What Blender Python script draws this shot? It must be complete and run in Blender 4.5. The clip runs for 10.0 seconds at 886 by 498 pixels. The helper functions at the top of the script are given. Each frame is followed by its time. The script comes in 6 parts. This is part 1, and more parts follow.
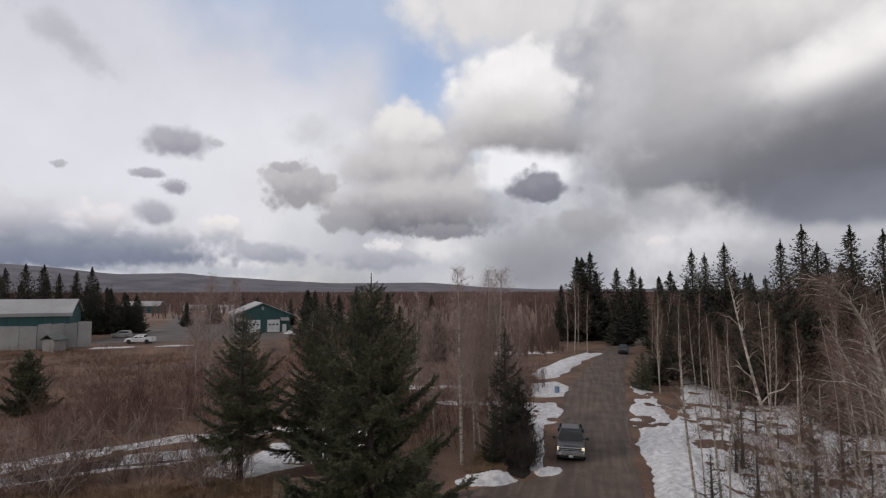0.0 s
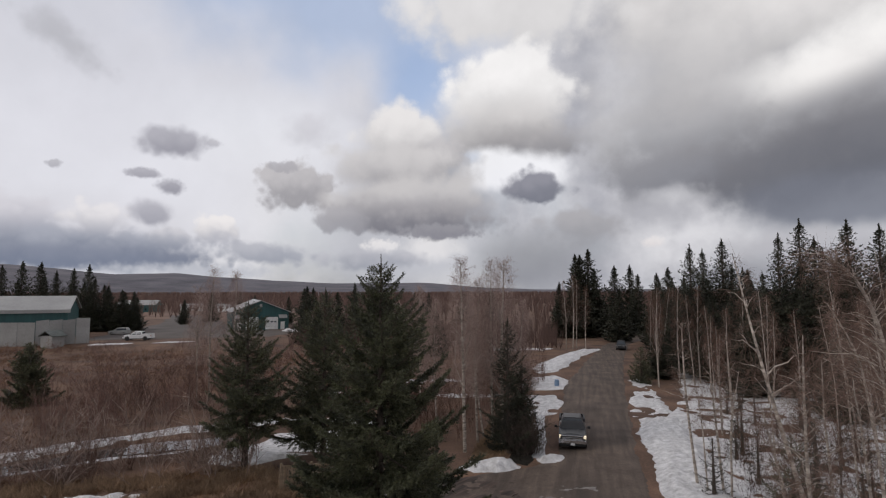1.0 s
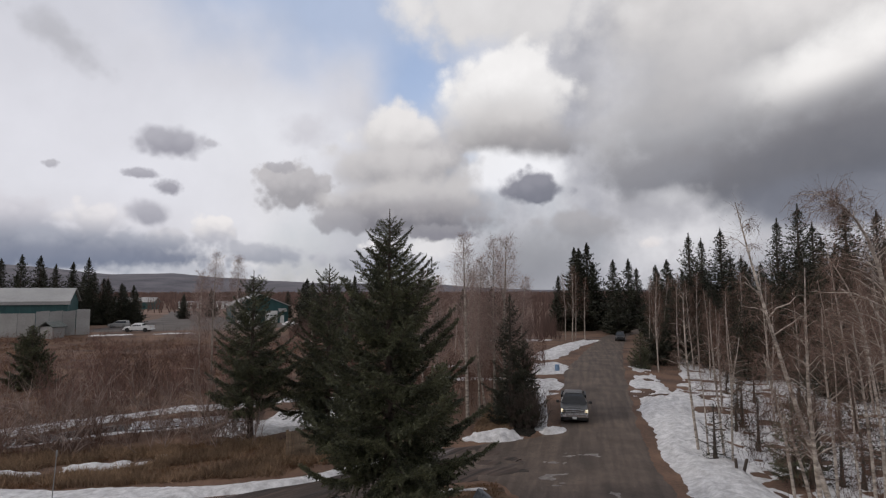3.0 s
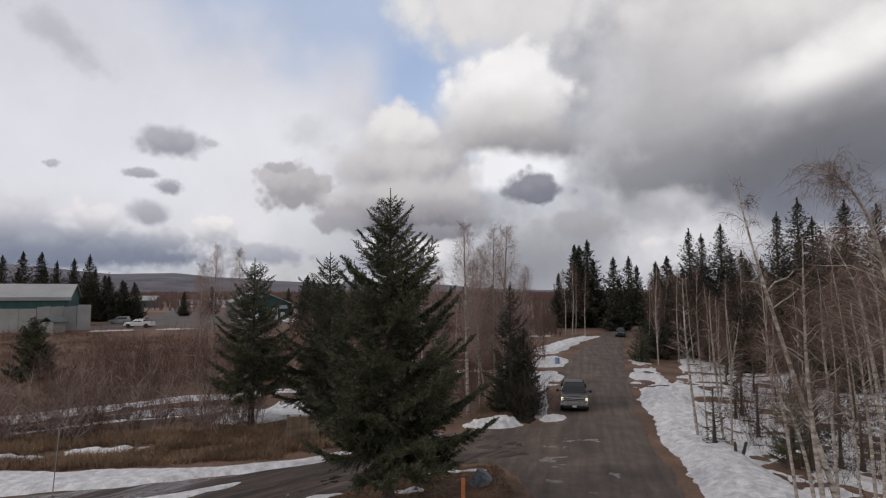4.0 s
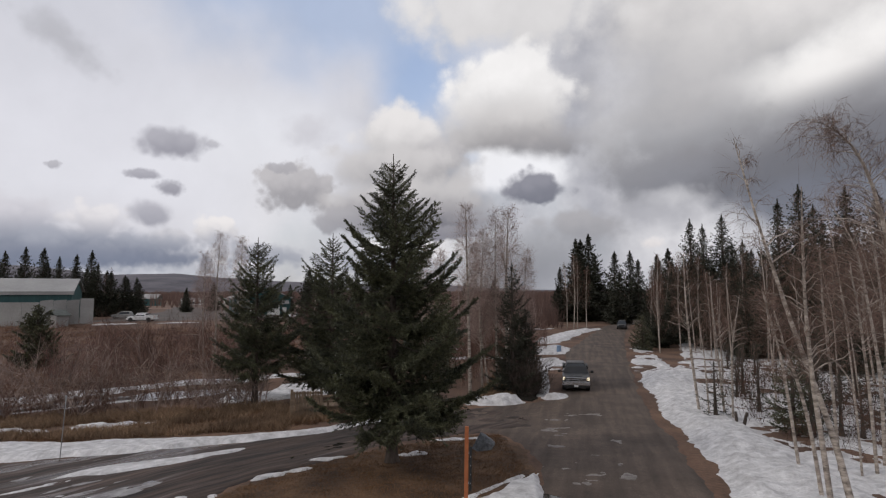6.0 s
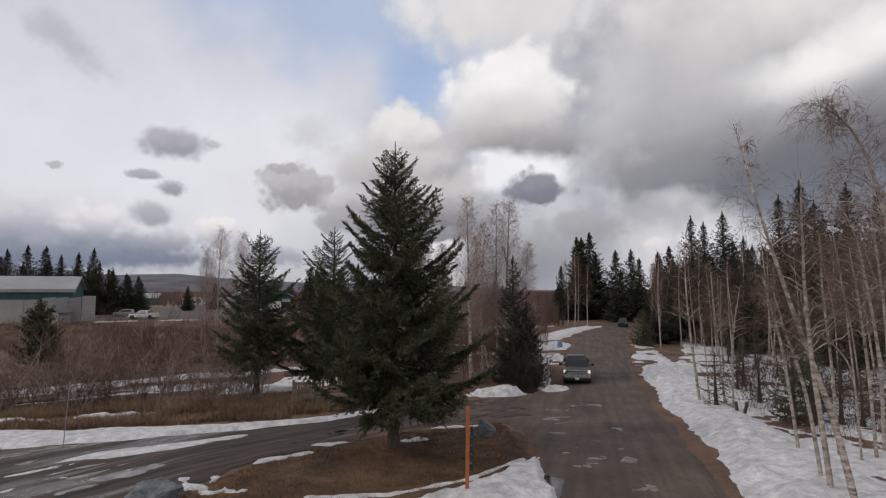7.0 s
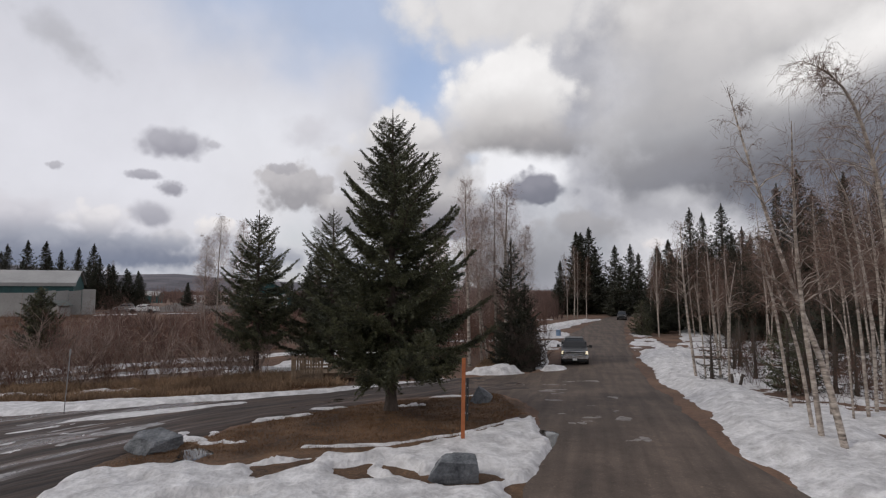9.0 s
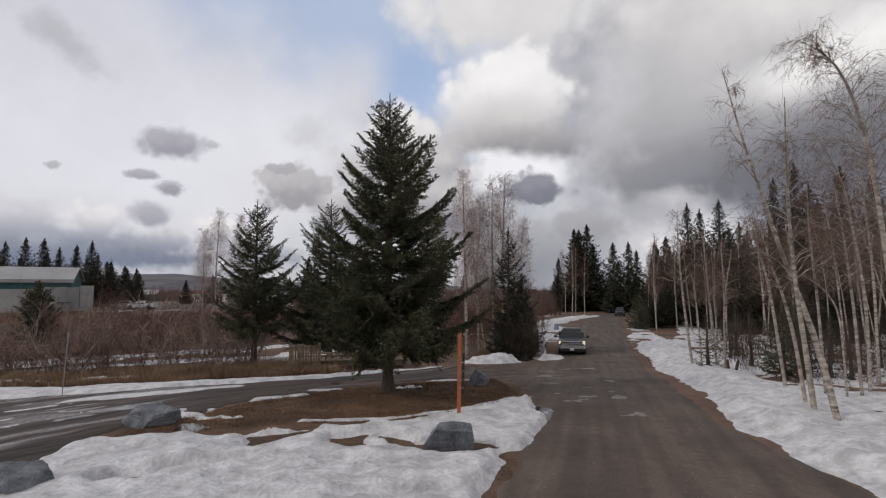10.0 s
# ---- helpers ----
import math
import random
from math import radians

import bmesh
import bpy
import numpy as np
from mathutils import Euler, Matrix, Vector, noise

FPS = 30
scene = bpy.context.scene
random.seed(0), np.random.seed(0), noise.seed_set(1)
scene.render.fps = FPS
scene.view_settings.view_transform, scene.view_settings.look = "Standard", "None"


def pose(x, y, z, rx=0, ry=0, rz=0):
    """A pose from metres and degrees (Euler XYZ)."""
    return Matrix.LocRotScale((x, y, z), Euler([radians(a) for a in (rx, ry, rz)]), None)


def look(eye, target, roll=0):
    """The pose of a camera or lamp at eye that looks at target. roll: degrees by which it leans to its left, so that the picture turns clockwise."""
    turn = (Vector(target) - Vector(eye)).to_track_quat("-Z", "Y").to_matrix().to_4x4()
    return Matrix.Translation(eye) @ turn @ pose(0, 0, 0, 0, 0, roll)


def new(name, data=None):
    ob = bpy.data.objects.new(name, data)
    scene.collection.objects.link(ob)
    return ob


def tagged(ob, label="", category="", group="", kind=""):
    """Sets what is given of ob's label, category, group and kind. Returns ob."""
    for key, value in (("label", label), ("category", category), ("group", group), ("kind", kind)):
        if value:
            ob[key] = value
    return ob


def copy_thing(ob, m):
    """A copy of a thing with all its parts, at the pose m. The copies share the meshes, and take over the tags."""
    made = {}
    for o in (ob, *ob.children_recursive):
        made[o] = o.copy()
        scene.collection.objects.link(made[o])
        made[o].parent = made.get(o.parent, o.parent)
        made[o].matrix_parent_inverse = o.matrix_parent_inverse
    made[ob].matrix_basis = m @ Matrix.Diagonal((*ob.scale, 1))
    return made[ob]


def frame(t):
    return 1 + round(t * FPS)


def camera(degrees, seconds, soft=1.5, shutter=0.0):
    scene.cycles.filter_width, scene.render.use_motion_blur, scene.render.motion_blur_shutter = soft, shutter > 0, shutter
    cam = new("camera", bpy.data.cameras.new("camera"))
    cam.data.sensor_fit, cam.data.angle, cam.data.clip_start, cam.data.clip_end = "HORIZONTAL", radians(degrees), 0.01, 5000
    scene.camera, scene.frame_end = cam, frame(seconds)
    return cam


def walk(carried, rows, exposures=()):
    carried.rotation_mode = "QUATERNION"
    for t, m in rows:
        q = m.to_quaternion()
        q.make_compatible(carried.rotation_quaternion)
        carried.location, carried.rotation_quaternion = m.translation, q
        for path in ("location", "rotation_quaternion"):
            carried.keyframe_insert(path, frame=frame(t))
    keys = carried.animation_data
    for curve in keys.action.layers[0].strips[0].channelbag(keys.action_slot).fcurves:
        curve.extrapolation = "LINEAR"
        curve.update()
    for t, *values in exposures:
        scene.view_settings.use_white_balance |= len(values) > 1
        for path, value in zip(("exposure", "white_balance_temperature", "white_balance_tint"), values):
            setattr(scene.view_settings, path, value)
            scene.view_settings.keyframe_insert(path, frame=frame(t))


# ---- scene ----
cam = camera(78.5, 10.0, soft=1.2)
PATH = [
    (0, (0.334, 0.953, 12.319), (0.331, 2.947, 12.474), -0.1),
    (0.5, (0.103, 0.841, 11.981), (0.106, 2.835, 12.136), -0.1),
    (1, (-0.155, 0.699, 11.539), (-0.145, 2.693, 11.695), -0.1),
    (1.5, (-0.398, 0.55, 11.101), (-0.384, 2.544, 11.257), -0.1),
    (2, (-0.511, 0.475, 10.646), (-0.494, 2.469, 10.802), -0.1),
    (2.5, (-0.548, 0.464, 10.166), (-0.53, 2.458, 10.323), -0.1),
    (4, (-0.552, 0.41, 8.823), (-0.536, 2.403, 8.982), -0.0),
    (4.5, (-0.562, 0.358, 8.469), (-0.548, 2.351, 8.627), -0.1),
    (5, (-0.572, 0.321, 8.131), (-0.56, 2.314, 8.289), -0.1),
    (5.5, (-0.587, 0.315, 7.78), (-0.575, 2.309, 7.938), -0.1),
    (6.8, (-0.648, 0.294, 6.875), (-0.637, 2.287, 7.037), -0.2),
    (7, (-0.632, 0.242, 6.809), (-0.624, 2.235, 6.97), -0.1),
    (7.5, (-0.652, 0.196, 6.492), (-0.644, 2.19, 6.653), -0.1),
    (8, (-0.629, 0.176, 6.158), (-0.622, 2.169, 6.32), -0.1),
    (8.5, (-0.58, 0.166, 5.79), (-0.572, 2.16, 5.952), -0.1),
    (9, (-0.517, 0.137, 5.402), (-0.509, 2.13, 5.564), -0.1),
    (9.5, (-0.457, 0.121, 5.009), (-0.448, 2.114, 5.172), -0.0),
    (10, (-0.444, 0.088, 4.674), (-0.431, 2.082, 4.836), -0.1),
]
walk(cam, [(t, look(eye, target, roll)) for t, eye, target, roll in PATH])


# ---- world, sun ----
def lin(c):
    return tuple((v / 255 / 12.92 if v / 255 <= 0.04045 else ((v / 255 + 0.055) / 1.055) ** 2.4) for v in c)


world = bpy.data.worlds.new("sky")
scene.world = world
world.use_nodes = True
WT = world.node_tree
WT.nodes.clear()


def wnode(kind, operation=None, data_type=None):
    n = WT.nodes.new(kind)
    if operation:
        n.operation = operation
    if data_type:
        n.data_type = data_type
    return n


def wset(sock, v):
    if isinstance(v, bpy.types.NodeSocket):
        WT.links.new(v, sock)
    else:
        sock.default_value = v


def wm(op, a, b=0.0, c=None):
    n = wnode("ShaderNodeMath", operation=op)
    wset(n.inputs[0], a)
    wset(n.inputs[1], b)
    if c is not None:
        wset(n.inputs[2], c)
    return n.outputs[0]


def wmix(f, a, b):
    n = wnode("ShaderNodeMix", data_type="RGBA")
    wset(n.inputs[0], f)
    wset(n.inputs[6], a)
    wset(n.inputs[7], b)
    return n.outputs[2]


def wrange(v, a, b, c, d, smooth=True):
    n = wnode("ShaderNodeMapRange")
    n.interpolation_type = "SMOOTHSTEP" if smooth else "LINEAR"
    for i, q in enumerate((v, a, b, c, d)):
        wset(n.inputs[i], q)
    return n.outputs[0]


def wnoise(scale, detail, rough=0.55):
    n = wnode("ShaderNodeTexNoise")
    WT.links.new(WAY, n.inputs["Vector"])
    n.inputs["Scale"].default_value, n.inputs["Detail"].default_value, n.inputs["Roughness"].default_value = scale, detail, rough
    return n


WAY = wnode("ShaderNodeTexCoord").outputs["Generated"]
xyz = wnode("ShaderNodeSeparateXYZ")
WT.links.new(WAY, xyz.inputs[0])
AZ = wm("MULTIPLY", wm("ARCTAN2", xyz.outputs[0], xyz.outputs[1]), 57.2958)
EL = wm("MULTIPLY", wm("ARCSINE", xyz.outputs[2]), 57.2958)


def wpuffs(scale):
    """Rounded heaps from about -0.5 to 0.5, by the distance to scattered, slightly shifted centres."""
    shift = wnode("ShaderNodeVectorMath", operation="MULTIPLY_ADD")
    WT.links.new(wnoise(scale * 0.8, 4).outputs["Color"], shift.inputs[0])
    shift.inputs[1].default_value = (0.9 / scale,) * 3
    WT.links.new(WAY, shift.inputs[2])
    n = wnode("ShaderNodeTexVoronoi")
    n.feature = "SMOOTH_F1"
    n.inputs["Scale"].default_value, n.inputs["Smoothness"].default_value = scale, 0.35
    WT.links.new(shift.outputs[0], n.inputs["Vector"])
    return wm("SUBTRACT", n.outputs["Distance"], 0.45)


ROLL, SWELL = wnoise(6, 4, 0.5).outputs[0], wnoise(16, 5, 0.55).outputs[0]
RIPPLE = wm("SUBTRACT", wnoise(46, 6, 0.62).outputs[0], 0.5)
HEAPS = [(wpuffs(s), wpuffs(s * 2.6)) for s in (11, 26, 60)]

blue = wnode("ShaderNodeTexSky")
blue.sky_type, blue.sun_disc, blue.sun_elevation, blue.sun_rotation = "NISHITA", False, radians(37), radians(256)
blue_dim = wnode("ShaderNodeMix", data_type="RGBA")
blue_dim.blend_type = "MULTIPLY"
blue_dim.inputs[0].default_value = 1.0
WT.links.new(blue.outputs[0], blue_dim.inputs[6])
blue_dim.inputs[7].default_value = (0.09, 0.09, 0.09, 1)
cover = wrange(wnoise(2.2, 6).outputs[0], 0.25, 0.5, 0.55, 1.0)
cloud_grey = wmix(wrange(wnoise(3.1, 7).outputs[0], 0.35, 0.65, 0.0, 1.0), (*lin((164, 165, 174)), 1), (*lin((222, 221, 225)), 1))
SKY = wmix(cover, blue_dim.outputs[2], cloud_grey)


def cloud_group():
    """An oval with heaped edges laid over a sky, crisp above and soft below, its low side and its top in their own tones."""
    global WT
    outer, WT = WT, bpy.data.node_groups.new("cloud", "ShaderNodeTree")
    names = ("azimuth", "elevation", "az", "el", "across_x", "across_y", "up_x", "up_y", "large", "small", "ripple", "broad", "rough", "edge", "edge_low", "cover")
    for n in names:
        WT.interface.new_socket(n, in_out="INPUT", socket_type="NodeSocketFloat")
    for n in ("low", "top", "sky"):
        WT.interface.new_socket(n, in_out="INPUT", socket_type="NodeSocketColor")
    WT.interface.new_socket("sky", in_out="OUTPUT", socket_type="NodeSocketColor")
    o = wnode("NodeGroupInput").outputs
    dx, dy = wm("SUBTRACT", o["azimuth"], o["az"]), wm("SUBTRACT", o["elevation"], o["el"])
    u = wm("MULTIPLY_ADD", dx, o["across_x"], wm("MULTIPLY", dy, o["across_y"]))
    v = wm("MULTIPLY_ADD", dy, o["up_y"], wm("MULTIPLY", dx, o["up_x"]))
    heaps = wm("MULTIPLY_ADD", o["large"], 1.5, wm("MULTIPLY_ADD", o["small"], 0.8, wm("MULTIPLY", o["ripple"], 0.9)))
    heap = wm("MULTIPLY", heaps, o["rough"])
    broad = wm("MULTIPLY_ADD", o["broad"], 0.5, -0.25)
    r = wm("ADD", wm("SQRT", wm("MULTIPLY_ADD", u, u, wm("MULTIPLY", v, v))), wm("ADD", heap, broad))
    mask = wrange(r, 1.0, wrange(v, -0.6, 0.5, o["edge_low"], o["edge"]), 0.0, o["cover"])
    lit = wm("ADD", wm("MULTIPLY_ADD", u, -0.18, v), wm("MULTIPLY_ADD", heap, -1.1, wm("MULTIPLY", broad, -1.2)))
    tone = wmix(wrange(lit, -0.75, 0.65, 0.0, 1.0), o["low"], o["top"])
    out = wnode("NodeGroupOutput")
    wset(out.inputs["sky"], wmix(mask, o["sky"], tone))
    group, WT = WT, outer
    return group


CLOUD = cloud_group()


def cloud(az, el, wide, high, turn, low, top, soft, soft_low, rough, cover):
    """Lays one cloud over the sky: its middle and half-sizes in degrees, its turn, tones and softness."""
    global SKY
    c, s = math.cos(radians(turn)), math.sin(radians(turn))
    large, small = HEAPS[0 if high > 3.2 else 1 if high > 1.3 else 2]
    n = wnode("ShaderNodeGroup")
    n.node_tree = CLOUD
    for key, value in (("azimuth", AZ), ("elevation", EL), ("az", az), ("el", el), ("across_x", c / wide), ("across_y", s / wide), ("up_x", -s / high), ("up_y", c / high),
                       ("large", large), ("small", small), ("ripple", RIPPLE), ("broad", SWELL if high < 3.2 else ROLL), ("rough", rough), ("edge", 1.0 - soft), ("edge_low", 1.0 - soft_low),
                       ("cover", cover), ("low", (*lin(low), 1)), ("top", (*lin(top), 1)), ("sky", SKY)):
        wset(n.inputs[key], value)
    SKY = n.outputs[0]


cloud(-35.1, 34.3, 56.5, 31.01, 0, (214, 214, 222), (192, 195, 207), 0.40, 0.40, 0.02, 1.00)
cloud(-32.5, 10.4, 29.1, 12.27, 0, (224, 224, 231), (222, 222, 230), 0.90, 0.90, 0.02, 0.95)
cloud(-8.4, 36.5, 28.4, 19.37, 0, (176, 190, 216), (158, 175, 207), 0.40, 0.45, 0.03, 0.95)
cloud(-2.4, 21.3, 7.6, 7.08, 0, (170, 190, 222), (156, 178, 214), 0.90, 0.90, 0.05, 0.90)
cloud(-17.9, 15.3, 15.2, 6.82, 0, (230, 230, 236), (224, 225, 232), 0.80, 0.90, 0.05, 0.92)
cloud(-35.6, 21.4, 5.7, 2.11, -27, (180, 180, 187), (184, 184, 191), 0.80, 0.80, 0.30, 0.80)
cloud(-3.8, 3.9, 18.4, 4.75, 0, (184, 186, 195), (196, 196, 203), 0.80, 0.80, 0.10, 0.90)
cloud(34.3, 23.8, 20.7, 18.88, 0, (170, 170, 175), (212, 209, 209), 0.35, 0.50, 0.10, 1.00)
cloud(35.4, 27.3, 17.4, 9.70, 0, (222, 219, 219), (234, 231, 231), 0.80, 0.90, 0.20, 0.95)
cloud(36.0, 19.4, 13.8, 4.06, 17, (242, 239, 238), (250, 248, 247), 0.80, 0.90, 0.22, 0.97)
cloud(34.0, 22.2, 7.7, 1.24, 14, (196, 194, 195), (204, 202, 202), 1.00, 1.00, 0.10, 0.60)
cloud(6.9, 30.7, 15.3, 9.28, 0, (216, 214, 215), (232, 230, 231), 0.25, 0.50, 0.30, 1.00)
cloud(7.1, 19.8, 8.4, 6.27, 0, (202, 200, 201), (244, 242, 242), 0.25, 0.60, 0.30, 1.00)
cloud(8.6, 21.4, 5.4, 2.97, 0, (230, 228, 228), (248, 246, 246), 0.70, 0.90, 0.25, 0.90)
cloud(6.6, 16.9, 8.8, 3.84, 0, (166, 164, 166), (212, 209, 209), 0.70, 0.50, 0.25, 0.95)
cloud(9.1, 15.4, 9.7, 2.70, 0, (138, 137, 142), (170, 167, 169), 1.00, 0.40, 0.25, 0.95)
cloud(24.4, 16.9, 12.1, 8.38, 0, (148, 149, 155), (192, 190, 192), 1.00, 0.55, 0.22, 0.97)
cloud(24.7, 17.2, 5.8, 2.84, 0, (170, 169, 173), (184, 182, 184), 1.00, 1.00, 0.20, 0.80)
cloud(25.0, 12.3, 10.2, 3.37, 0, (134, 135, 143), (148, 147, 152), 0.80, 0.40, 0.25, 0.95)
cloud(36.5, 13.0, 16.8, 5.90, 8, (104, 106, 115), (130, 129, 134), 0.80, 0.40, 0.20, 0.98)
cloud(22.1, 7.8, 8.2, 2.76, 0, (176, 176, 183), (164, 164, 171), 0.70, 0.80, 0.20, 0.85)
cloud(38.0, 7.8, 12.3, 3.52, 0, (126, 130, 142), (116, 119, 130), 0.60, 0.60, 0.15, 0.95)
cloud(34.6, 3.4, 14.5, 3.07, 0, (166, 167, 175), (184, 183, 189), 0.70, 0.80, 0.20, 0.90)
cloud(30.5, 1.2, 15.5, 2.43, 0, (140, 143, 152), (150, 151, 159), 0.80, 0.80, 0.15, 0.85)
cloud(21.4, 4.9, 1.6, 0.75, 0, (222, 217, 218), (234, 229, 229), 0.80, 0.80, 0.30, 0.90)
cloud(23.2, 9.4, 3.6, 1.47, 0, (190, 190, 195), (180, 180, 186), 0.80, 0.80, 0.30, 0.70)
cloud(14.7, 6.4, 6.4, 2.59, 0, (154, 154, 160), (172, 170, 174), 0.45, 0.80, 0.25, 0.90)
cloud(8.9, 2.6, 8.4, 5.14, 0, (136, 138, 147), (150, 151, 157), 0.80, 0.80, 0.10, 0.90)
cloud(7.7, 12.6, 7.0, 3.33, 0, (240, 240, 245), (242, 242, 246), 0.50, 0.50, 0.25, 0.97)
cloud(3.3, 14.0, 1.8, 0.99, 0, (196, 207, 226), (202, 211, 228), 0.80, 0.80, 0.20, 0.70)
cloud(10.2, 10.8, 4.1, 2.29, 0, (118, 120, 132), (140, 140, 151), 0.45, 0.40, 0.33, 0.96)
cloud(-13.9, 16.4, 3.5, 2.27, 0, (202, 201, 208), (208, 207, 214), 0.80, 0.80, 0.30, 0.80)
cloud(-4.6, 15.6, 5.6, 4.52, 0, (186, 184, 186), (232, 229, 229), 0.30, 0.60, 0.35, 1.00)
cloud(-0.5, 14.3, 5.1, 2.61, 0, (160, 158, 162), (196, 193, 195), 0.60, 0.50, 0.30, 0.90)
cloud(-4.6, 12.6, 9.1, 3.35, 0, (158, 156, 160), (206, 203, 204), 0.40, 0.70, 0.35, 0.95)
cloud(-0.8, 4.8, 4.8, 2.39, 0, (226, 224, 226), (226, 224, 226), 0.80, 0.80, 0.20, 0.90)
cloud(-14.9, 10.6, 4.9, 2.96, 0, (156, 154, 159), (192, 189, 192), 0.30, 0.40, 0.40, 0.97)
cloud(-16.4, 12.6, 2.1, 0.73, 0, (170, 168, 174), (176, 174, 180), 0.50, 0.50, 0.40, 0.80)
cloud(-3.0, 9.2, 11.3, 3.61, 0, (150, 148, 154), (200, 197, 198), 0.50, 0.40, 0.30, 0.95)
cloud(-2.6, 8.1, 11.8, 2.97, -4, (120, 120, 129), (166, 163, 167), 0.90, 0.35, 0.30, 0.93)
cloud(-10.4, 7.5, 4.1, 1.61, 0, (152, 151, 158), (172, 170, 175), 0.50, 0.40, 0.35, 0.85)
cloud(-0.2, 6.3, 5.4, 1.04, 0, (138, 137, 146), (150, 149, 156), 0.50, 0.40, 0.35, 0.90)
cloud(-6.1, 4.7, 2.8, 1.04, 0, (222, 220, 223), (232, 229, 230), 0.50, 0.80, 0.35, 0.90)
cloud(-7.5, 3.3, 6.6, 1.48, 0, (156, 159, 170), (188, 188, 196), 0.40, 0.50, 0.35, 0.92)
cloud(-33.6, 4.8, 14.6, 4.96, 0, (206, 206, 214), (218, 217, 224), 0.60, 0.80, 0.10, 0.90)
cloud(-38.5, 5.9, 4.2, 3.03, 0, (158, 159, 171), (212, 210, 217), 0.45, 0.60, 0.30, 0.95)
cloud(-32.5, 6.0, 3.6, 2.59, 0, (184, 184, 193), (230, 227, 230), 0.35, 0.60, 0.40, 0.95)
cloud(-26.6, 5.0, 2.9, 1.41, 0, (182, 183, 192), (214, 212, 217), 0.40, 0.60, 0.40, 0.90)
cloud(-22.6, 5.8, 2.8, 2.01, 0, (176, 177, 187), (236, 232, 232), 0.30, 0.60, 0.40, 0.95)
cloud(-35.2, 4.1, 17.4, 2.88, 0, (110, 118, 138), (166, 169, 181), 0.70, 0.40, 0.30, 0.97)
cloud(-18.0, 3.9, 5.5, 1.48, 0, (150, 154, 167), (180, 181, 190), 0.50, 0.50, 0.35, 0.88)
cloud(-34.7, 3.0, 11.4, 1.50, 0, (118, 126, 145), (130, 136, 153), 0.80, 0.50, 0.25, 0.90)
cloud(-24.8, 2.0, 12.7, 1.03, 0, (182, 185, 195), (188, 190, 199), 0.80, 0.80, 0.25, 0.85)
cloud(-35.8, 11.0, 0.8, 0.43, 0, (176, 175, 183), (184, 183, 190), 0.50, 0.50, 0.40, 0.90)
cloud(-26.5, 14.1, 3.8, 1.80, 0, (148, 147, 158), (174, 173, 182), 0.60, 0.55, 0.26, 0.93)
cloud(-23.4, 14.3, 1.6, 0.69, 0, (176, 175, 184), (186, 185, 192), 0.80, 0.80, 0.40, 0.80)
cloud(-28.9, 11.0, 1.9, 0.61, 0, (156, 155, 165), (172, 171, 180), 0.60, 0.55, 0.26, 0.93)
cloud(-26.6, 9.9, 1.7, 0.92, 0, (148, 147, 158), (166, 165, 174), 0.60, 0.55, 0.26, 0.93)
cloud(-28.2, 7.4, 2.5, 1.76, 0, (158, 158, 169), (182, 181, 190), 0.60, 0.55, 0.26, 0.93)
shade = wnode("ShaderNodeMix", data_type="RGBA")
shade.blend_type = "MULTIPLY"
shade.inputs[0].default_value = 1.0
grain = wrange(wnoise(11, 7, 0.55).outputs[0], 0.3, 0.7, 0.965, 1.035, False)
WT.links.new(SKY, shade.inputs[6])
WT.links.new(grain, shade.inputs[7])
SKY = shade.outputs[2]
back = wnode("ShaderNodeBackground")
WT.links.new(SKY, back.inputs[0])
back.inputs[1].default_value = 1.0
WT.links.new(back.outputs[0], wnode("ShaderNodeOutputWorld").inputs[0])

sun = new("sun", bpy.data.lights.new("sun", "SUN"))
sun.data.energy, sun.data.angle, sun.data.color = 0.9, radians(14), (1.0, 0.94, 0.86)
sun.matrix_world = look((-0.78, -0.2, 0.6), (0, 0, 0))


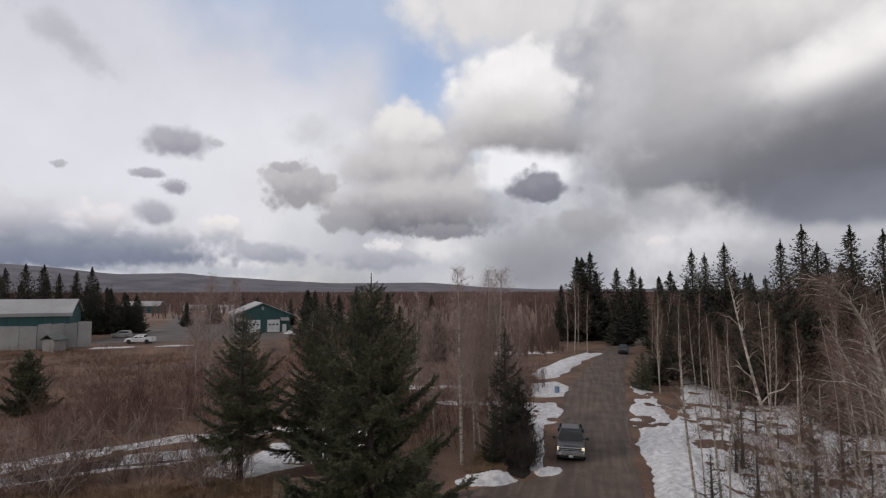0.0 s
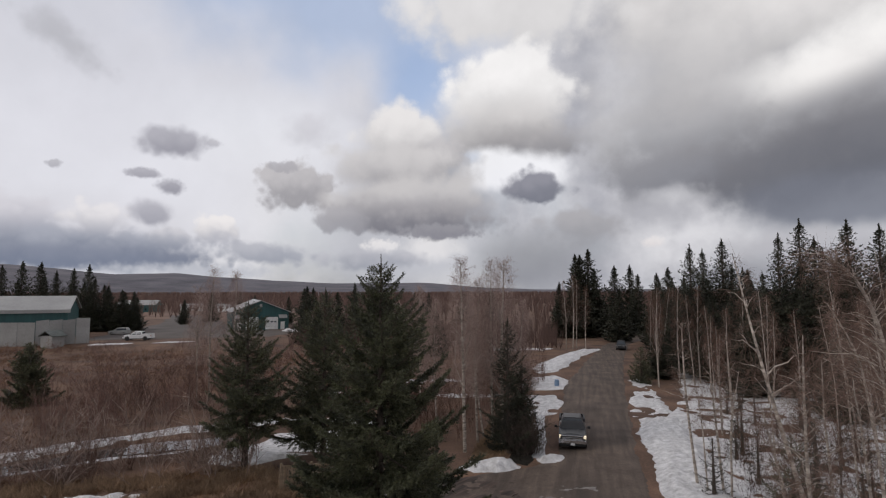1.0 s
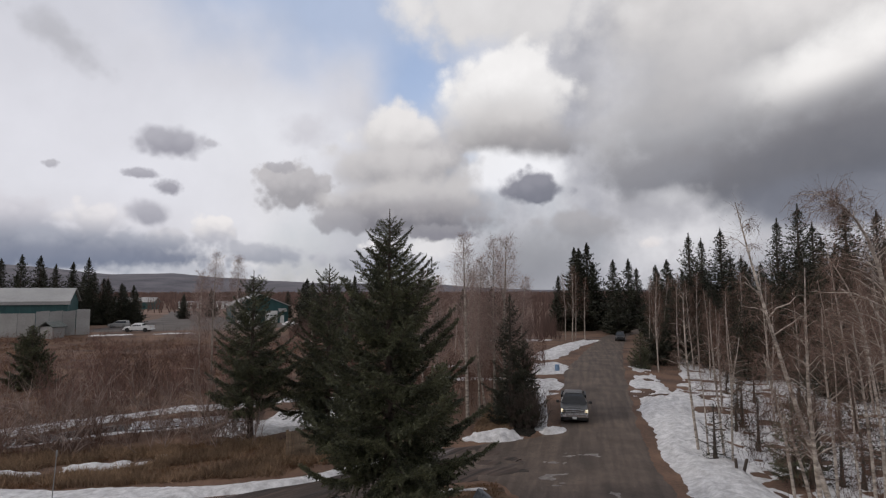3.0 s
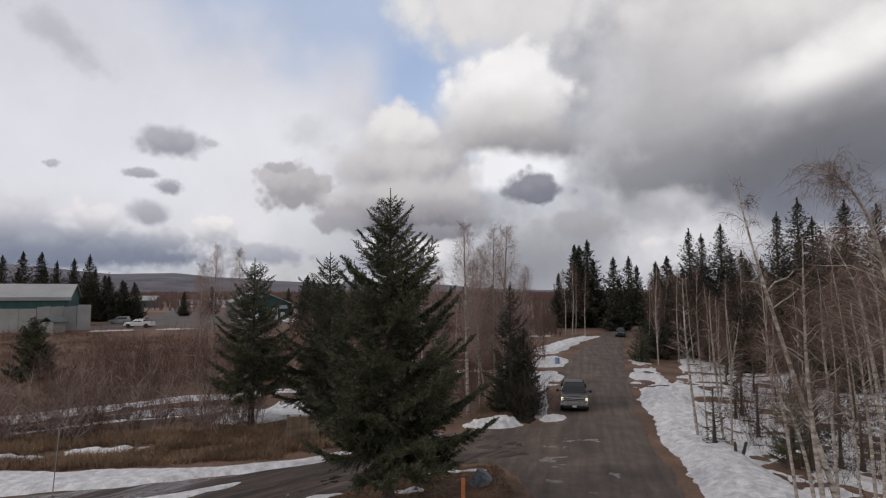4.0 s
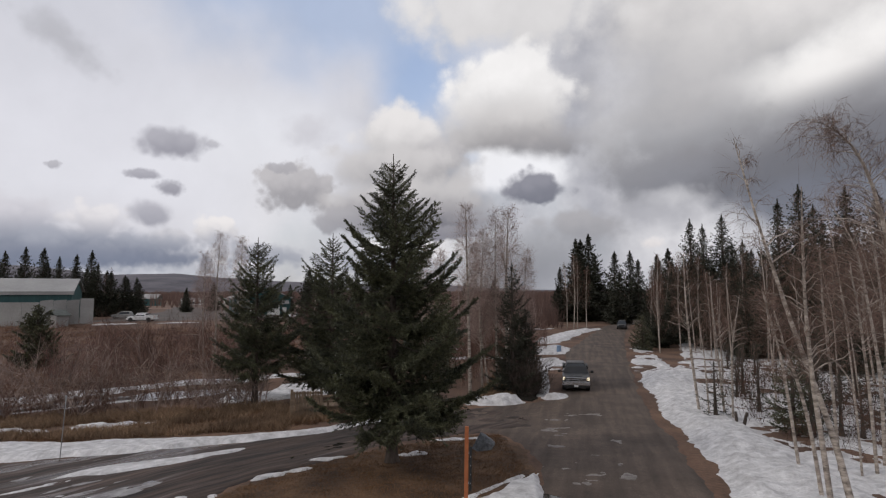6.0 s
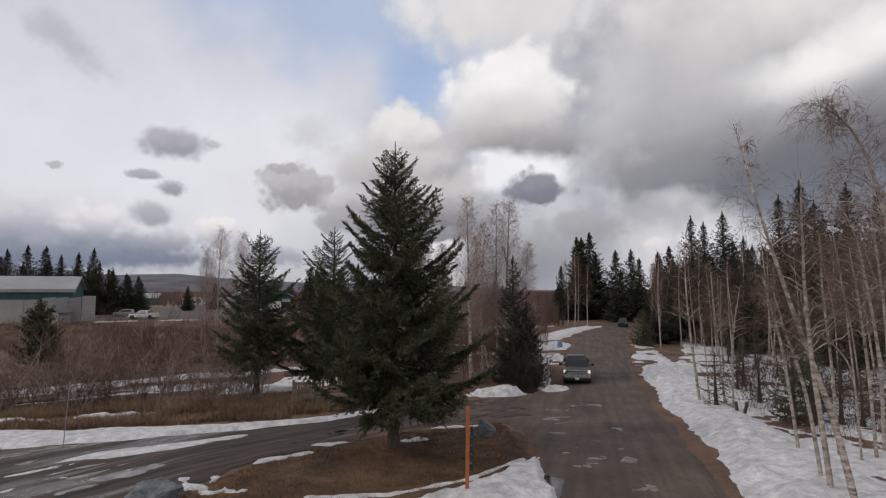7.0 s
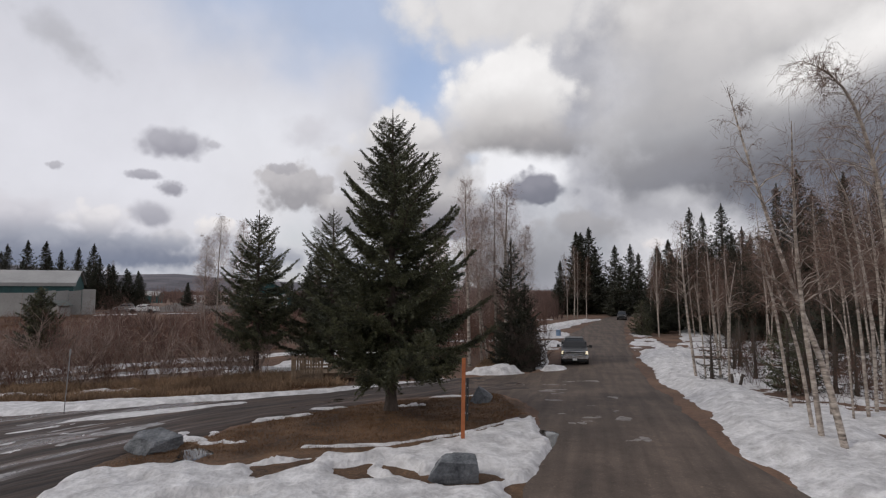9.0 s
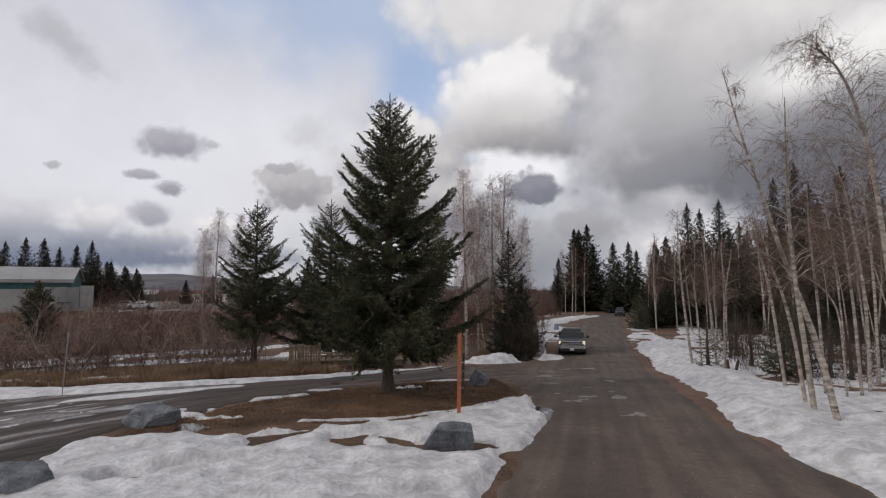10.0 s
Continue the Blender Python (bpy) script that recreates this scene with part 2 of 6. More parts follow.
# ---- materials ----
def material(name, dark, light, scale=4.0, rough=0.8, bump=0.3, fine=40.0, metal=0.0, stretch=(1, 1, 1), spread=0.0, gloss_patch=None, bump_size=0.02, island=False, turn=0, tracks=None, specks=None):
    """Two tones by a broad and a fine noise, with relief; spread: how far single pieces differ in brightness.
    tracks: (turn, scale, amount) of long streaks; specks: (scale, amount) of pale grit."""
    m = bpy.data.materials.new(name)
    m.use_nodes = True
    t = m.node_tree
    b = t.nodes["Principled BSDF"]
    co, mp = t.nodes.new("ShaderNodeTexCoord"), t.nodes.new("ShaderNodeMapping")
    mp.vector_type = "TEXTURE"
    mp.inputs["Scale"].default_value = [1 / s for s in stretch]
    mp.inputs["Rotation"].default_value = (0, 0, radians(turn))
    t.links.new(co.outputs["Object"], mp.inputs[0])

    def tex(s, d):
        n = t.nodes.new("ShaderNodeTexNoise")
        n.inputs["Scale"].default_value, n.inputs["Detail"].default_value = s, d
        t.links.new(mp.outputs[0], n.inputs["Vector"])
        return n

    n1, n2 = tex(scale, 5), tex(fine, 4)
    add = t.nodes.new("ShaderNodeMath")
    add.operation = "MULTIPLY_ADD"
    t.links.new(n2.outputs[0], add.inputs[0])
    add.inputs[1].default_value = 0.45
    t.links.new(n1.outputs[0], add.inputs[2])
    rm = t.nodes.new("ShaderNodeMapRange")
    t.links.new(add.outputs[0], rm.inputs[0])
    rm.inputs[1].default_value, rm.inputs[2].default_value = 0.5, 0.95
    mix = t.nodes.new("ShaderNodeMix")
    mix.data_type = "RGBA"
    t.links.new(rm.outputs[0], mix.inputs[0])
    mix.inputs[6].default_value, mix.inputs[7].default_value = (*dark, 1), (*light, 1)
    colour = mix.outputs[2]


    def tint(value, lo, hi, a, c):
        v, mr = t.nodes.new("ShaderNodeHueSaturation"), t.nodes.new("ShaderNodeMapRange")
        t.links.new(value, mr.inputs[0])
        for i, q in enumerate((lo, hi, a, c)):
            mr.inputs[i + 1].default_value = q
        t.links.new(mr.outputs[0], v.inputs["Value"])
        t.links.new(colour, v.inputs["Color"])
        return v.outputs[0]

    if tracks:
        along = t.nodes.new("ShaderNodeMapping")
        along.vector_type = "TEXTURE"
        along.inputs["Rotation"].default_value, along.inputs["Scale"].default_value = (0, 0, radians(tracks[0])), (16, 1, 1)
        t.links.new(co.outputs["Object"], along.inputs[0])
        streak = tex(tracks[1], 4)
        t.links.new(along.outputs[0], streak.inputs["Vector"])
        colour = tint(streak.outputs[0], 0.36, 0.64, 1 - tracks[2], 1 + tracks[2])
    if specks:
        colour = tint(tex(specks[0], 2).outputs[0], 0.62, 0.70, 1.0, 1 + specks[1])
        colour = tint(tex(specks[0] * 0.23, 3).outputs[0], 0.3, 0.5, 1 - specks[1] * 0.4, 1.0)
    if spread:
        geo = t.nodes.new("ShaderNodeNewGeometry") if island else t.nodes.new("ShaderNodeObjectInfo")
        hs, mr = t.nodes.new("ShaderNodeHueSaturation"), t.nodes.new("ShaderNodeMapRange")
        t.links.new(geo.outputs["Random Per Island" if island else "Random"], mr.inputs[0])
        mr.inputs[3].default_value, mr.inputs[4].default_value = 1 - spread, 1 + spread
        t.links.new(mr.outputs[0], hs.inputs["Value"])
        t.links.new(colour, hs.inputs["Color"])
        colour = hs.outputs[0]
    t.links.new(colour, b.inputs["Base Color"])
    b.inputs["Roughness"].default_value, b.inputs["Metallic"].default_value = rough, metal
    if gloss_patch is not None:
        gp = t.nodes.new("ShaderNodeMapRange")
        t.links.new(tex(gloss_patch, 4).outputs[0], gp.inputs[0])
        gp.inputs[1].default_value, gp.inputs[2].default_value = 0.55, 0.63
        gp.inputs[3].default_value, gp.inputs[4].default_value = rough, 0.12
        t.links.new(gp.outputs[0], b.inputs["Roughness"])
    if bump:
        bp = t.nodes.new("ShaderNodeBump")
        bp.inputs["Strength"].default_value, bp.inputs["Distance"].default_value = bump, bump_size
        t.links.new(add.outputs[0], bp.inputs["Height"])
        t.links.new(bp.outputs[0], b.inputs["Normal"])
    return m


M_GROUND = material("dead_grass_ground", (0.055, 0.030, 0.020), (0.185, 0.105, 0.066), 0.22, 0.95, 0.8, 5, bump_size=0.06, specks=(22, 0.5))
M_ROAD = material("worn_road_surface", (0.064, 0.046, 0.036), (0.124, 0.090, 0.070), 0.45, 0.9, 0.9, 30, bump_size=0.02, tracks=(75, 2.2, 0.24), specks=(15, 0.5))
M_WET = material("wet_mud", (0.018, 0.0115, 0.0085), (0.086, 0.057, 0.044), 1.1, 0.85, 1.0, 7, gloss_patch=0.55, bump_size=0.08, stretch=(0.10, 1, 1), turn=52, tracks=(52, 3.4, 0.55), specks=(9, 0.4))
M_GRAVEL = material("grey_gravel", (0.070, 0.056, 0.048), (0.125, 0.104, 0.092), 0.15, 0.9, 0.3, 4, bump_size=0.05)
M_FIELD = material("bare_brown_field", (0.12, 0.068, 0.046), (0.215, 0.128, 0.090), 0.08, 0.95, 0.3, 2, bump_size=0.06)
M_SNOW = material("old_snow", (0.39, 0.378, 0.38), (0.75, 0.736, 0.738), 2.2, 0.65, 1.0, 9, bump_size=0.12)
M_SLUSH = material("dirty_slush", (0.11, 0.10, 0.095), (0.38, 0.365, 0.36), 1.6, 0.5, 0.5, 9, bump_size=0.03)
M_FILM = material("thin_road_ice", (0.10, 0.082, 0.072), (0.24, 0.215, 0.20), 3, 0.6, 0.3, 12)
M_BED = material("matted_dead_turf", (0.034, 0.018, 0.010), (0.170, 0.096, 0.050), 0.8, 0.95, 1.0, 11, bump_size=0.10, specks=(13, 0.7))
M_ICE = material("grey_ice", (0.26, 0.26, 0.27), (0.5, 0.5, 0.52), 0.5, 0.35, 0.2, 6)
M_WATER = material("dark_creek_water", (0.018, 0.017, 0.015), (0.035, 0.032, 0.028), 0.5, 0.06, 0.08, 5)
M_NEEDLE = material("spruce_needles", (0.017, 0.021, 0.011), (0.112, 0.114, 0.056), 1.3, 0.6, 0.0, 9, spread=0.5, island=True)
M_NEEDLE_FAR = material("dark_spruce_needles", (0.016, 0.018, 0.012), (0.050, 0.050, 0.028), 0.6, 0.75, 0.0, 5, spread=0.35, island=True)
M_BARK = material("spruce_bark", (0.035, 0.025, 0.020), (0.12, 0.092, 0.076), 3, 0.9, 0.8, 22, stretch=(1, 1, 0.35))
M_BIRCH = material("white_birch_bark", (0.085, 0.065, 0.052), (0.56, 0.485, 0.42), 1.8, 0.85, 0.6, 7, stretch=(1.4, 1.4, 4.5), spread=0.12)
M_LEAN_TWIG = material("brown_birch_twigs", (0.105, 0.064, 0.048), (0.23, 0.150, 0.118), 1.5, 0.85, 0.0, 8)
M_BIRCH_TWIG = material("birch_twigs", (0.22, 0.152, 0.128), (0.43, 0.32, 0.282), 1.5, 0.85, 0.0, 8)
M_BRUSH = material("red_brown_willow_brush", (0.058, 0.031, 0.025), (0.245, 0.142, 0.113), 0.13, 0.9, 0.0, 3, spread=0.4, island=True)
M_ALDER = material("pale_alder_stems", (0.15, 0.105, 0.088), (0.36, 0.275, 0.235), 0.8, 0.85, 0.0, 5, spread=0.25, island=True)
M_SAPLING = material("grey_brown_saplings", (0.072, 0.038, 0.028), (0.18, 0.103, 0.076), 0.3, 0.9, 0.0, 3, spread=0.4, island=True)
M_THICKET = material("dark_brown_thicket", (0.042, 0.021, 0.014), (0.122, 0.065, 0.045), 0.3, 0.9, 0.0, 3, spread=0.4, island=True)
M_GRASS = material("tan_dead_grass", (0.125, 0.080, 0.050), (0.34, 0.228, 0.142), 0.3, 0.95, 0.0, 3, spread=0.4, island=True)
M_MARSH_GRASS = material("brown_marsh_grass", (0.105, 0.058, 0.034), (0.27, 0.155, 0.092), 0.12, 0.95, 0.0, 2, spread=0.35, island=True)
M_TURF = material("short_brown_turf", (0.070, 0.037, 0.019), (0.21, 0.118, 0.060), 0.35, 0.95, 0.0, 3, spread=0.35, island=True)
M_FAR_WOOD = material("far_bare_woods", (0.100, 0.062, 0.052), (0.225, 0.146, 0.124), 0.02, 0.95, 0.0, 0.3, spread=0.3, island=True)
# hill tones lifted and blued: the haze of distance is in the colour
M_HILL = material("haze_tinted_wooded_hill", (0.066, 0.062, 0.076), (0.155, 0.142, 0.158), 0.008, 1.0, 0.0, 0.09)
M_ROCK = material("blue_grey_boulder", (0.055, 0.060, 0.068), (0.235, 0.245, 0.258), 2.2, 0.85, 1.0, 16, bump_size=0.05, specks=(26, 0.35))
M_ORANGE = material("orange_painted_post", (0.30, 0.085, 0.028), (0.44, 0.14, 0.045), 6, 0.6, 0.3, 40)
M_BLACK = material("black_rubber", (0.010, 0.010, 0.010), (0.025, 0.025, 0.025), 8, 0.6, 0.1)
M_TRUCK = material("dark_grey_car_paint", (0.012, 0.0125, 0.014), (0.022, 0.0225, 0.025), 2, 0.33, 0.0, 6)
M_WHITE_CAR = material("white_car_paint", (0.62, 0.62, 0.62), (0.75, 0.75, 0.74), 2, 0.3, 0.0, 6)
M_CHROME = material("chrome_trim", (0.50, 0.50, 0.51), (0.68, 0.68, 0.69), 5, 0.25, 0.0, metal=0.9)
M_GLASS = material("tinted_car_glass", (0.02, 0.024, 0.03), (0.035, 0.042, 0.05), 1, 0.05, 0.0, 4)
M_PLATE = material("white_plate", (0.6, 0.6, 0.6), (0.75, 0.75, 0.75), 9, 0.4, 0.0)
M_TEAL = material("teal_metal_siding", (0.016, 0.064, 0.066), (0.026, 0.092, 0.092), 0.3, 0.55, 0.3, 3, stretch=(6, 6, 0.2))
M_ROOF = material("grey_metal_roof", (0.27, 0.265, 0.255), (0.37, 0.36, 0.35), 0.2, 0.5, 0.2, 2)
M_PANEL = material("pale_grey_wall_panel", (0.24, 0.235, 0.225), (0.34, 0.335, 0.325), 0.25, 0.8, 0.2, 3, spread=0.08)
M_WHITE = material("white_paint", (0.62, 0.62, 0.6), (0.78, 0.78, 0.76), 1, 0.6, 0.0, 8)
M_WOOD = material("weathered_planks", (0.10, 0.070, 0.046), (0.24, 0.175, 0.12), 3, 0.85, 0.5, 24, stretch=(0.3, 1, 1), spread=0.2)
M_BLUE = material("blue_plastic", (0.14, 0.22, 0.34), (0.20, 0.29, 0.42), 3, 0.5, 0.1)
M_GREY_METAL = material("galvanised_metal", (0.25, 0.25, 0.25), (0.38, 0.38, 0.38), 4, 0.5, 0.1, metal=0.5)
M_LAMP_ON = material("warm_headlight", (0.8, 0.75, 0.65), (0.9, 0.86, 0.78), 3, 0.2, 0.0)
lamp_bsdf = M_LAMP_ON.node_tree.nodes["Principled BSDF"]
lamp_bsdf.inputs["Emission Color"].default_value, lamp_bsdf.inputs["Emission Strength"].default_value = (1.0, 0.82, 0.55, 1), 0.8


# ---- mesh helpers ----
def fade(a, lo=0.0, hi=1.0):
    a = np.clip((a - lo) / (hi - lo), 0, 1)
    return a * a * (3 - 2 * a)


def lattice(x, y, seed):
    ix, iy = np.floor(x), np.floor(y)
    fx, fy = x - ix, y - iy
    fx, fy = fx * fx * (3 - 2 * fx), fy * fy * (3 - 2 * fy)

    def h(a, b):
        v = np.sin(a * 127.1 + b * 311.7 + seed * 74.7) * 43758.5453
        return v - np.floor(v)

    return (h(ix, iy) * (1 - fx) + h(ix + 1, iy) * fx) * (1 - fy) + (h(ix, iy + 1) * (1 - fx) + h(ix + 1, iy + 1) * fx) * fy


def fractal(x, y, scale, octaves=4, seed=0):
    """Noise from about -1 to 1."""
    total, amp, norm = 0, 1.0, 0.0
    for o in range(octaves):
        total = total + amp * lattice(x * 2 ** o / scale, y * 2 ** o / scale, seed + o)
        norm, amp = norm + amp, amp * 0.5
    return total / norm * 2 - 1


def line_distance(x, y, line):
    best = np.full(np.shape(x), 1e9)
    for (ax, ay), (bx, by) in zip(line[:-1], line[1:]):
        dx, dy = bx - ax, by - ay
        k = np.clip(((x - ax) * dx + (y - ay) * dy) / (dx * dx + dy * dy), 0, 1)
        best = np.minimum(best, np.hypot(x - ax - k * dx, y - ay - k * dy))
    return best


def inside(x, y, poly):
    """Signed distance to a closed outline, positive inside."""
    d = line_distance(x, y, [*poly, poly[0]])
    odd = np.zeros(np.shape(x), bool)
    for (ax, ay), (bx, by) in zip(poly, [*poly[1:], poly[0]]):
        if ay != by:
            odd ^= ((ay > y) != (by > y)) & (x < (bx - ax) * (y - ay) / (by - ay) + ax)
    return np.where(odd, d, -d)


CREEK = [(-70, 22), (-46, 30), (-33, 38), (-26, 44), (-18, 47), (-9, 43.5), (-2, 45), (5, 44), (7.0, 41.5)]


def height(x, y):
    """The lie of the land."""
    x, y = np.asarray(x, float), np.asarray(y, float)
    z = 0.9 * fade(36 - y, 0, 19)
    z = z - 0.6 * np.clip((-4 - x) / 16, 0, 1) ** 2 * (1 - np.clip((y - 60) / 20, 0, 1))
    near = np.clip(1 - np.hypot(x, y - 40) / 150, 0, 1)
    z = z + 0.05 * near * fractal(x, y, 5, 2, 3)
    z = z + 1.2 * fade(y, 98, 112) * fade(-x, 22, 45) * (1 - fade(y, 230, 330))
    bed = line_distance(x, y, CREEK)
    return z - 0.55 * np.exp(-(bed / 2.4) ** 2) * np.clip((3 - x) / 6, 0.15, 1)


def mesh_of(name, verts, faces, mat, smooth=True):
    """A mesh from an array of places and one or more arrays of corner numbers."""
    me = bpy.data.meshes.new(name)
    faces = faces if isinstance(faces, list) else [faces]
    faces = [np.asarray(f, np.int32) for f in faces if len(f)]
    verts = np.asarray(verts, np.float32)
    me.vertices.add(len(verts))
    me.vertices.foreach_set("co", verts.ravel())
    loops = np.concatenate([f.ravel() for f in faces])
    sizes = np.concatenate([np.full(len(f), f.shape[1], np.int32) for f in faces])
    me.loops.add(len(loops))
    me.loops.foreach_set("vertex_index", loops)
    me.polygons.add(len(sizes))
    me.polygons.foreach_set("loop_start", np.concatenate([[0], np.cumsum(sizes)[:-1]]).astype(np.int32))
    me.polygons.foreach_set("use_smooth", np.full(len(sizes), smooth))
    me.update(calc_edges=True)
    me.materials.append(mat)
    return me


def thing(name, m, label, category, group="", kind=""):
    ob = new(name)
    ob.matrix_basis = m
    return tagged(ob, label, category, group, kind)


def part(name, shape, mat, parent, label="", smooth=False, kind=""):
    """Links a bmesh or a ready mesh as one object under its thing."""
    if isinstance(shape, bmesh.types.BMesh):
        me = bpy.data.meshes.new(name)
        bmesh.ops.recalc_face_normals(shape, faces=shape.faces)
        for f in shape.faces:
            f.smooth = smooth
        shape.to_mesh(me)
        shape.free()
        me.materials.append(mat)
    else:
        me = shape
    ob = new(name, me)
    ob.parent = parent
    return tagged(ob, label, kind=kind)


def block(x0, x1, y0, y1, z0, z1, bevel=0.0, bm=None):
    bm = bm or bmesh.new()
    made = bmesh.ops.create_cube(bm, size=1.0, matrix=Matrix.LocRotScale(((x0 + x1) / 2, (y0 + y1) / 2, (z0 + z1) / 2), None, (x1 - x0, y1 - y0, z1 - z0)))
    if bevel:
        edges = list({e for v in made["verts"] for e in v.link_edges})
        bmesh.ops.bevel(bm, geom=edges, offset=bevel, segments=2, affect="EDGES", profile=0.5)
    return bm


def loft(rings, closed=True):
    """Skins rings of equal numbers of points, and closes the ends."""
    bm = bmesh.new()
    rows = [[bm.verts.new(p) for p in ring] for ring in rings]
    n = len(rows[0])
    for a, b in zip(rows[:-1], rows[1:]):
        for i in range(n):
            bm.faces.new((a[i], a[(i + 1) % n], b[(i + 1) % n], b[i]))
    if closed:
        bm.faces.new(rows[0][::-1])
        bm.faces.new(rows[-1])
    return bm


def tubes(P, R, sides=3):
    """Many tapering tubes at once: P is number x steps x 3, R number x steps."""
    P, R = np.asarray(P, float), np.asarray(R, float)
    n, k = P.shape[:2]
    d = P[:, -1] - P[:, 0]
    d /= np.linalg.norm(d, axis=1, keepdims=True) + 1e-9
    ref = np.where(np.abs(d[:, 2:3]) > 0.9, [[1.0, 0, 0]], [[0, 0, 1.0]])
    u = np.cross(d, ref)
    u /= np.linalg.norm(u, axis=1, keepdims=True) + 1e-9
    v = np.cross(d, u)
    a = np.arange(sides) * 2 * np.pi / sides
    ring = u[:, None, :] * np.cos(a)[None, :, None] + v[:, None, :] * np.sin(a)[None, :, None]
    V = P[:, :, None, :] + R[:, :, None, None] * ring[:, None, :, :]
    idx = np.arange(n * k * sides).reshape(n, k, sides)
    nxt = np.roll(idx, -1, axis=2)
    F = np.stack([idx[:, :-1], nxt[:, :-1], nxt[:, 1:], idx[:, 1:]], -1).reshape(-1, 4)
    return V.reshape(-1, 3), F


def sheet(name, outline, mat, rise, label, category, cell=0.3, edge=0.5, wander=0.3, wander_size=1.5, holes=0.0, hole_size=3.0, grain=None, cuts=(), lumps=0.0, lump_size=0.8, seed=1, level=None, kind="structure"):
    """A patch of ground cover inside an outline, with a wandering edge that dips under the ground."""
    xs = [p[0] for p in outline]
    ys = [p[1] for p in outline]
    gx = np.arange(min(xs) - 1, max(xs) + 1 + cell, cell)
    gy = np.arange(min(ys) - 1, max(ys) + 1 + cell, cell)
    X, Y = np.meshgrid(gx, gy)
    s = inside(X, Y, outline) + wander * fractal(X, Y, wander_size, 4, seed)
    if holes:
        ca, sa, far_ = (math.cos(radians(grain[0])), math.sin(radians(grain[0])), grain[1]) if grain else (1, 0, 1)
        s = np.minimum(s, 1.2 * (fractal((X * ca + Y * sa) / far_, Y * ca - X * sa, hole_size, 4, seed + 9) + 1 - holes * 2))
    for cut in cuts:
        s = np.minimum(s, -inside(X, Y, cut) + wander * 0.5 * fractal(X, Y, wander_size * 0.6, 3, seed + 3))
    base = height(X, Y) if level is None else np.full(X.shape, level)
    up = rise * fade(s, 0, edge) + lumps * fade(s, 0, edge) * (0.5 + fractal(X, Y, lump_size, 3, seed + 5))
    Z = base + np.where(s > 0, 0.012 + up, np.maximum(s * 0.4, -0.25) + 0.012)
    nx = len(gx)
    keep = s > -cell * 1.6
    quad = np.argwhere(keep[:-1, :-1] | keep[1:, :-1] | keep[:-1, 1:] | keep[1:, 1:])
    i = quad[:, 0] * nx + quad[:, 1]
    F = np.stack([i, i + 1, i + nx + 1, i + nx], 1)
    used, inv = np.unique(F, return_inverse=True)
    V = np.stack([X.ravel(), Y.ravel(), Z.ravel()], 1)[used]
    ob = new(name, mesh_of(name, V, inv.reshape(-1, 4), mat))
    return tagged(ob, label, category, kind=kind)


def oval(x, y, rx, ry, turn=0, n=14):
    c, s = math.cos(radians(turn)), math.sin(radians(turn))
    return [(x + c * rx * math.cos(a) - s * ry * math.sin(a), y + s * rx * math.cos(a) + c * ry * math.sin(a)) for a in (k * 2 * math.pi / n for k in range(n))]


def band(line, width):
    """The outline of a strip round a line."""
    L, R = [], []
    for i, (x, y) in enumerate(line):
        ax, ay = line[max(i - 1, 0)]
        bx, by = line[min(i + 1, len(line) - 1)]
        l = math.hypot(bx - ax, by - ay)
        ox, oy = -(by - ay) / l * width / 2, (bx - ax) / l * width / 2
        L.append((x + ox, y + oy))
        R.append((x - ox, y - oy))
    return L + R[::-1]


def ground_at(x, y):
    return float(height(x, y))


# ---- ground, hills, road, snow ----
k = np.linspace(-1, 1, 281)
gx = 70 * k + 3500 * np.sign(k) * np.abs(k) ** 9
k = np.linspace(0, 1, 250)
gy = -60 + 190 * k + 4700 * k ** 9
X, Y = np.meshgrid(gx, gy)
i = (np.arange(len(gy) - 1)[:, None] * len(gx) + np.arange(len(gx) - 1)[None, :]).ravel()
ground = new("ground", mesh_of("ground", np.stack([X.ravel(), Y.ravel(), height(X, Y).ravel()], 1), np.stack([i, i + 1, i + len(gx) + 1, i + len(gx)], 1), M_GROUND))
tagged(ground, "brown dead grass and leaf litter over flat land", "ground", kind="structure")

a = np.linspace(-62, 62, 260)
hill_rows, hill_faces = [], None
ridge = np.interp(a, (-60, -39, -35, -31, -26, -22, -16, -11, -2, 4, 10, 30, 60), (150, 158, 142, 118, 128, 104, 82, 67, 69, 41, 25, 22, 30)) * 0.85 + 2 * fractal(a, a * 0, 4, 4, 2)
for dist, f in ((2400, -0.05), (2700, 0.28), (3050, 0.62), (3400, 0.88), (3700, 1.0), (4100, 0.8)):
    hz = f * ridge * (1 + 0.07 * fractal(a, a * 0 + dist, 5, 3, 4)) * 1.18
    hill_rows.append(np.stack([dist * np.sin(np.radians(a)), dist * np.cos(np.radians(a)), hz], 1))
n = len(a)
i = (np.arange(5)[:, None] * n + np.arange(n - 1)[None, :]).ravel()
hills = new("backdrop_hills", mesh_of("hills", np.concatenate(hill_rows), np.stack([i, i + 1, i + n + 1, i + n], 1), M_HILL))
tagged(hills, "low wooded hills along the horizon, coloured grey-blue for distance haze", "hills", kind="structure")

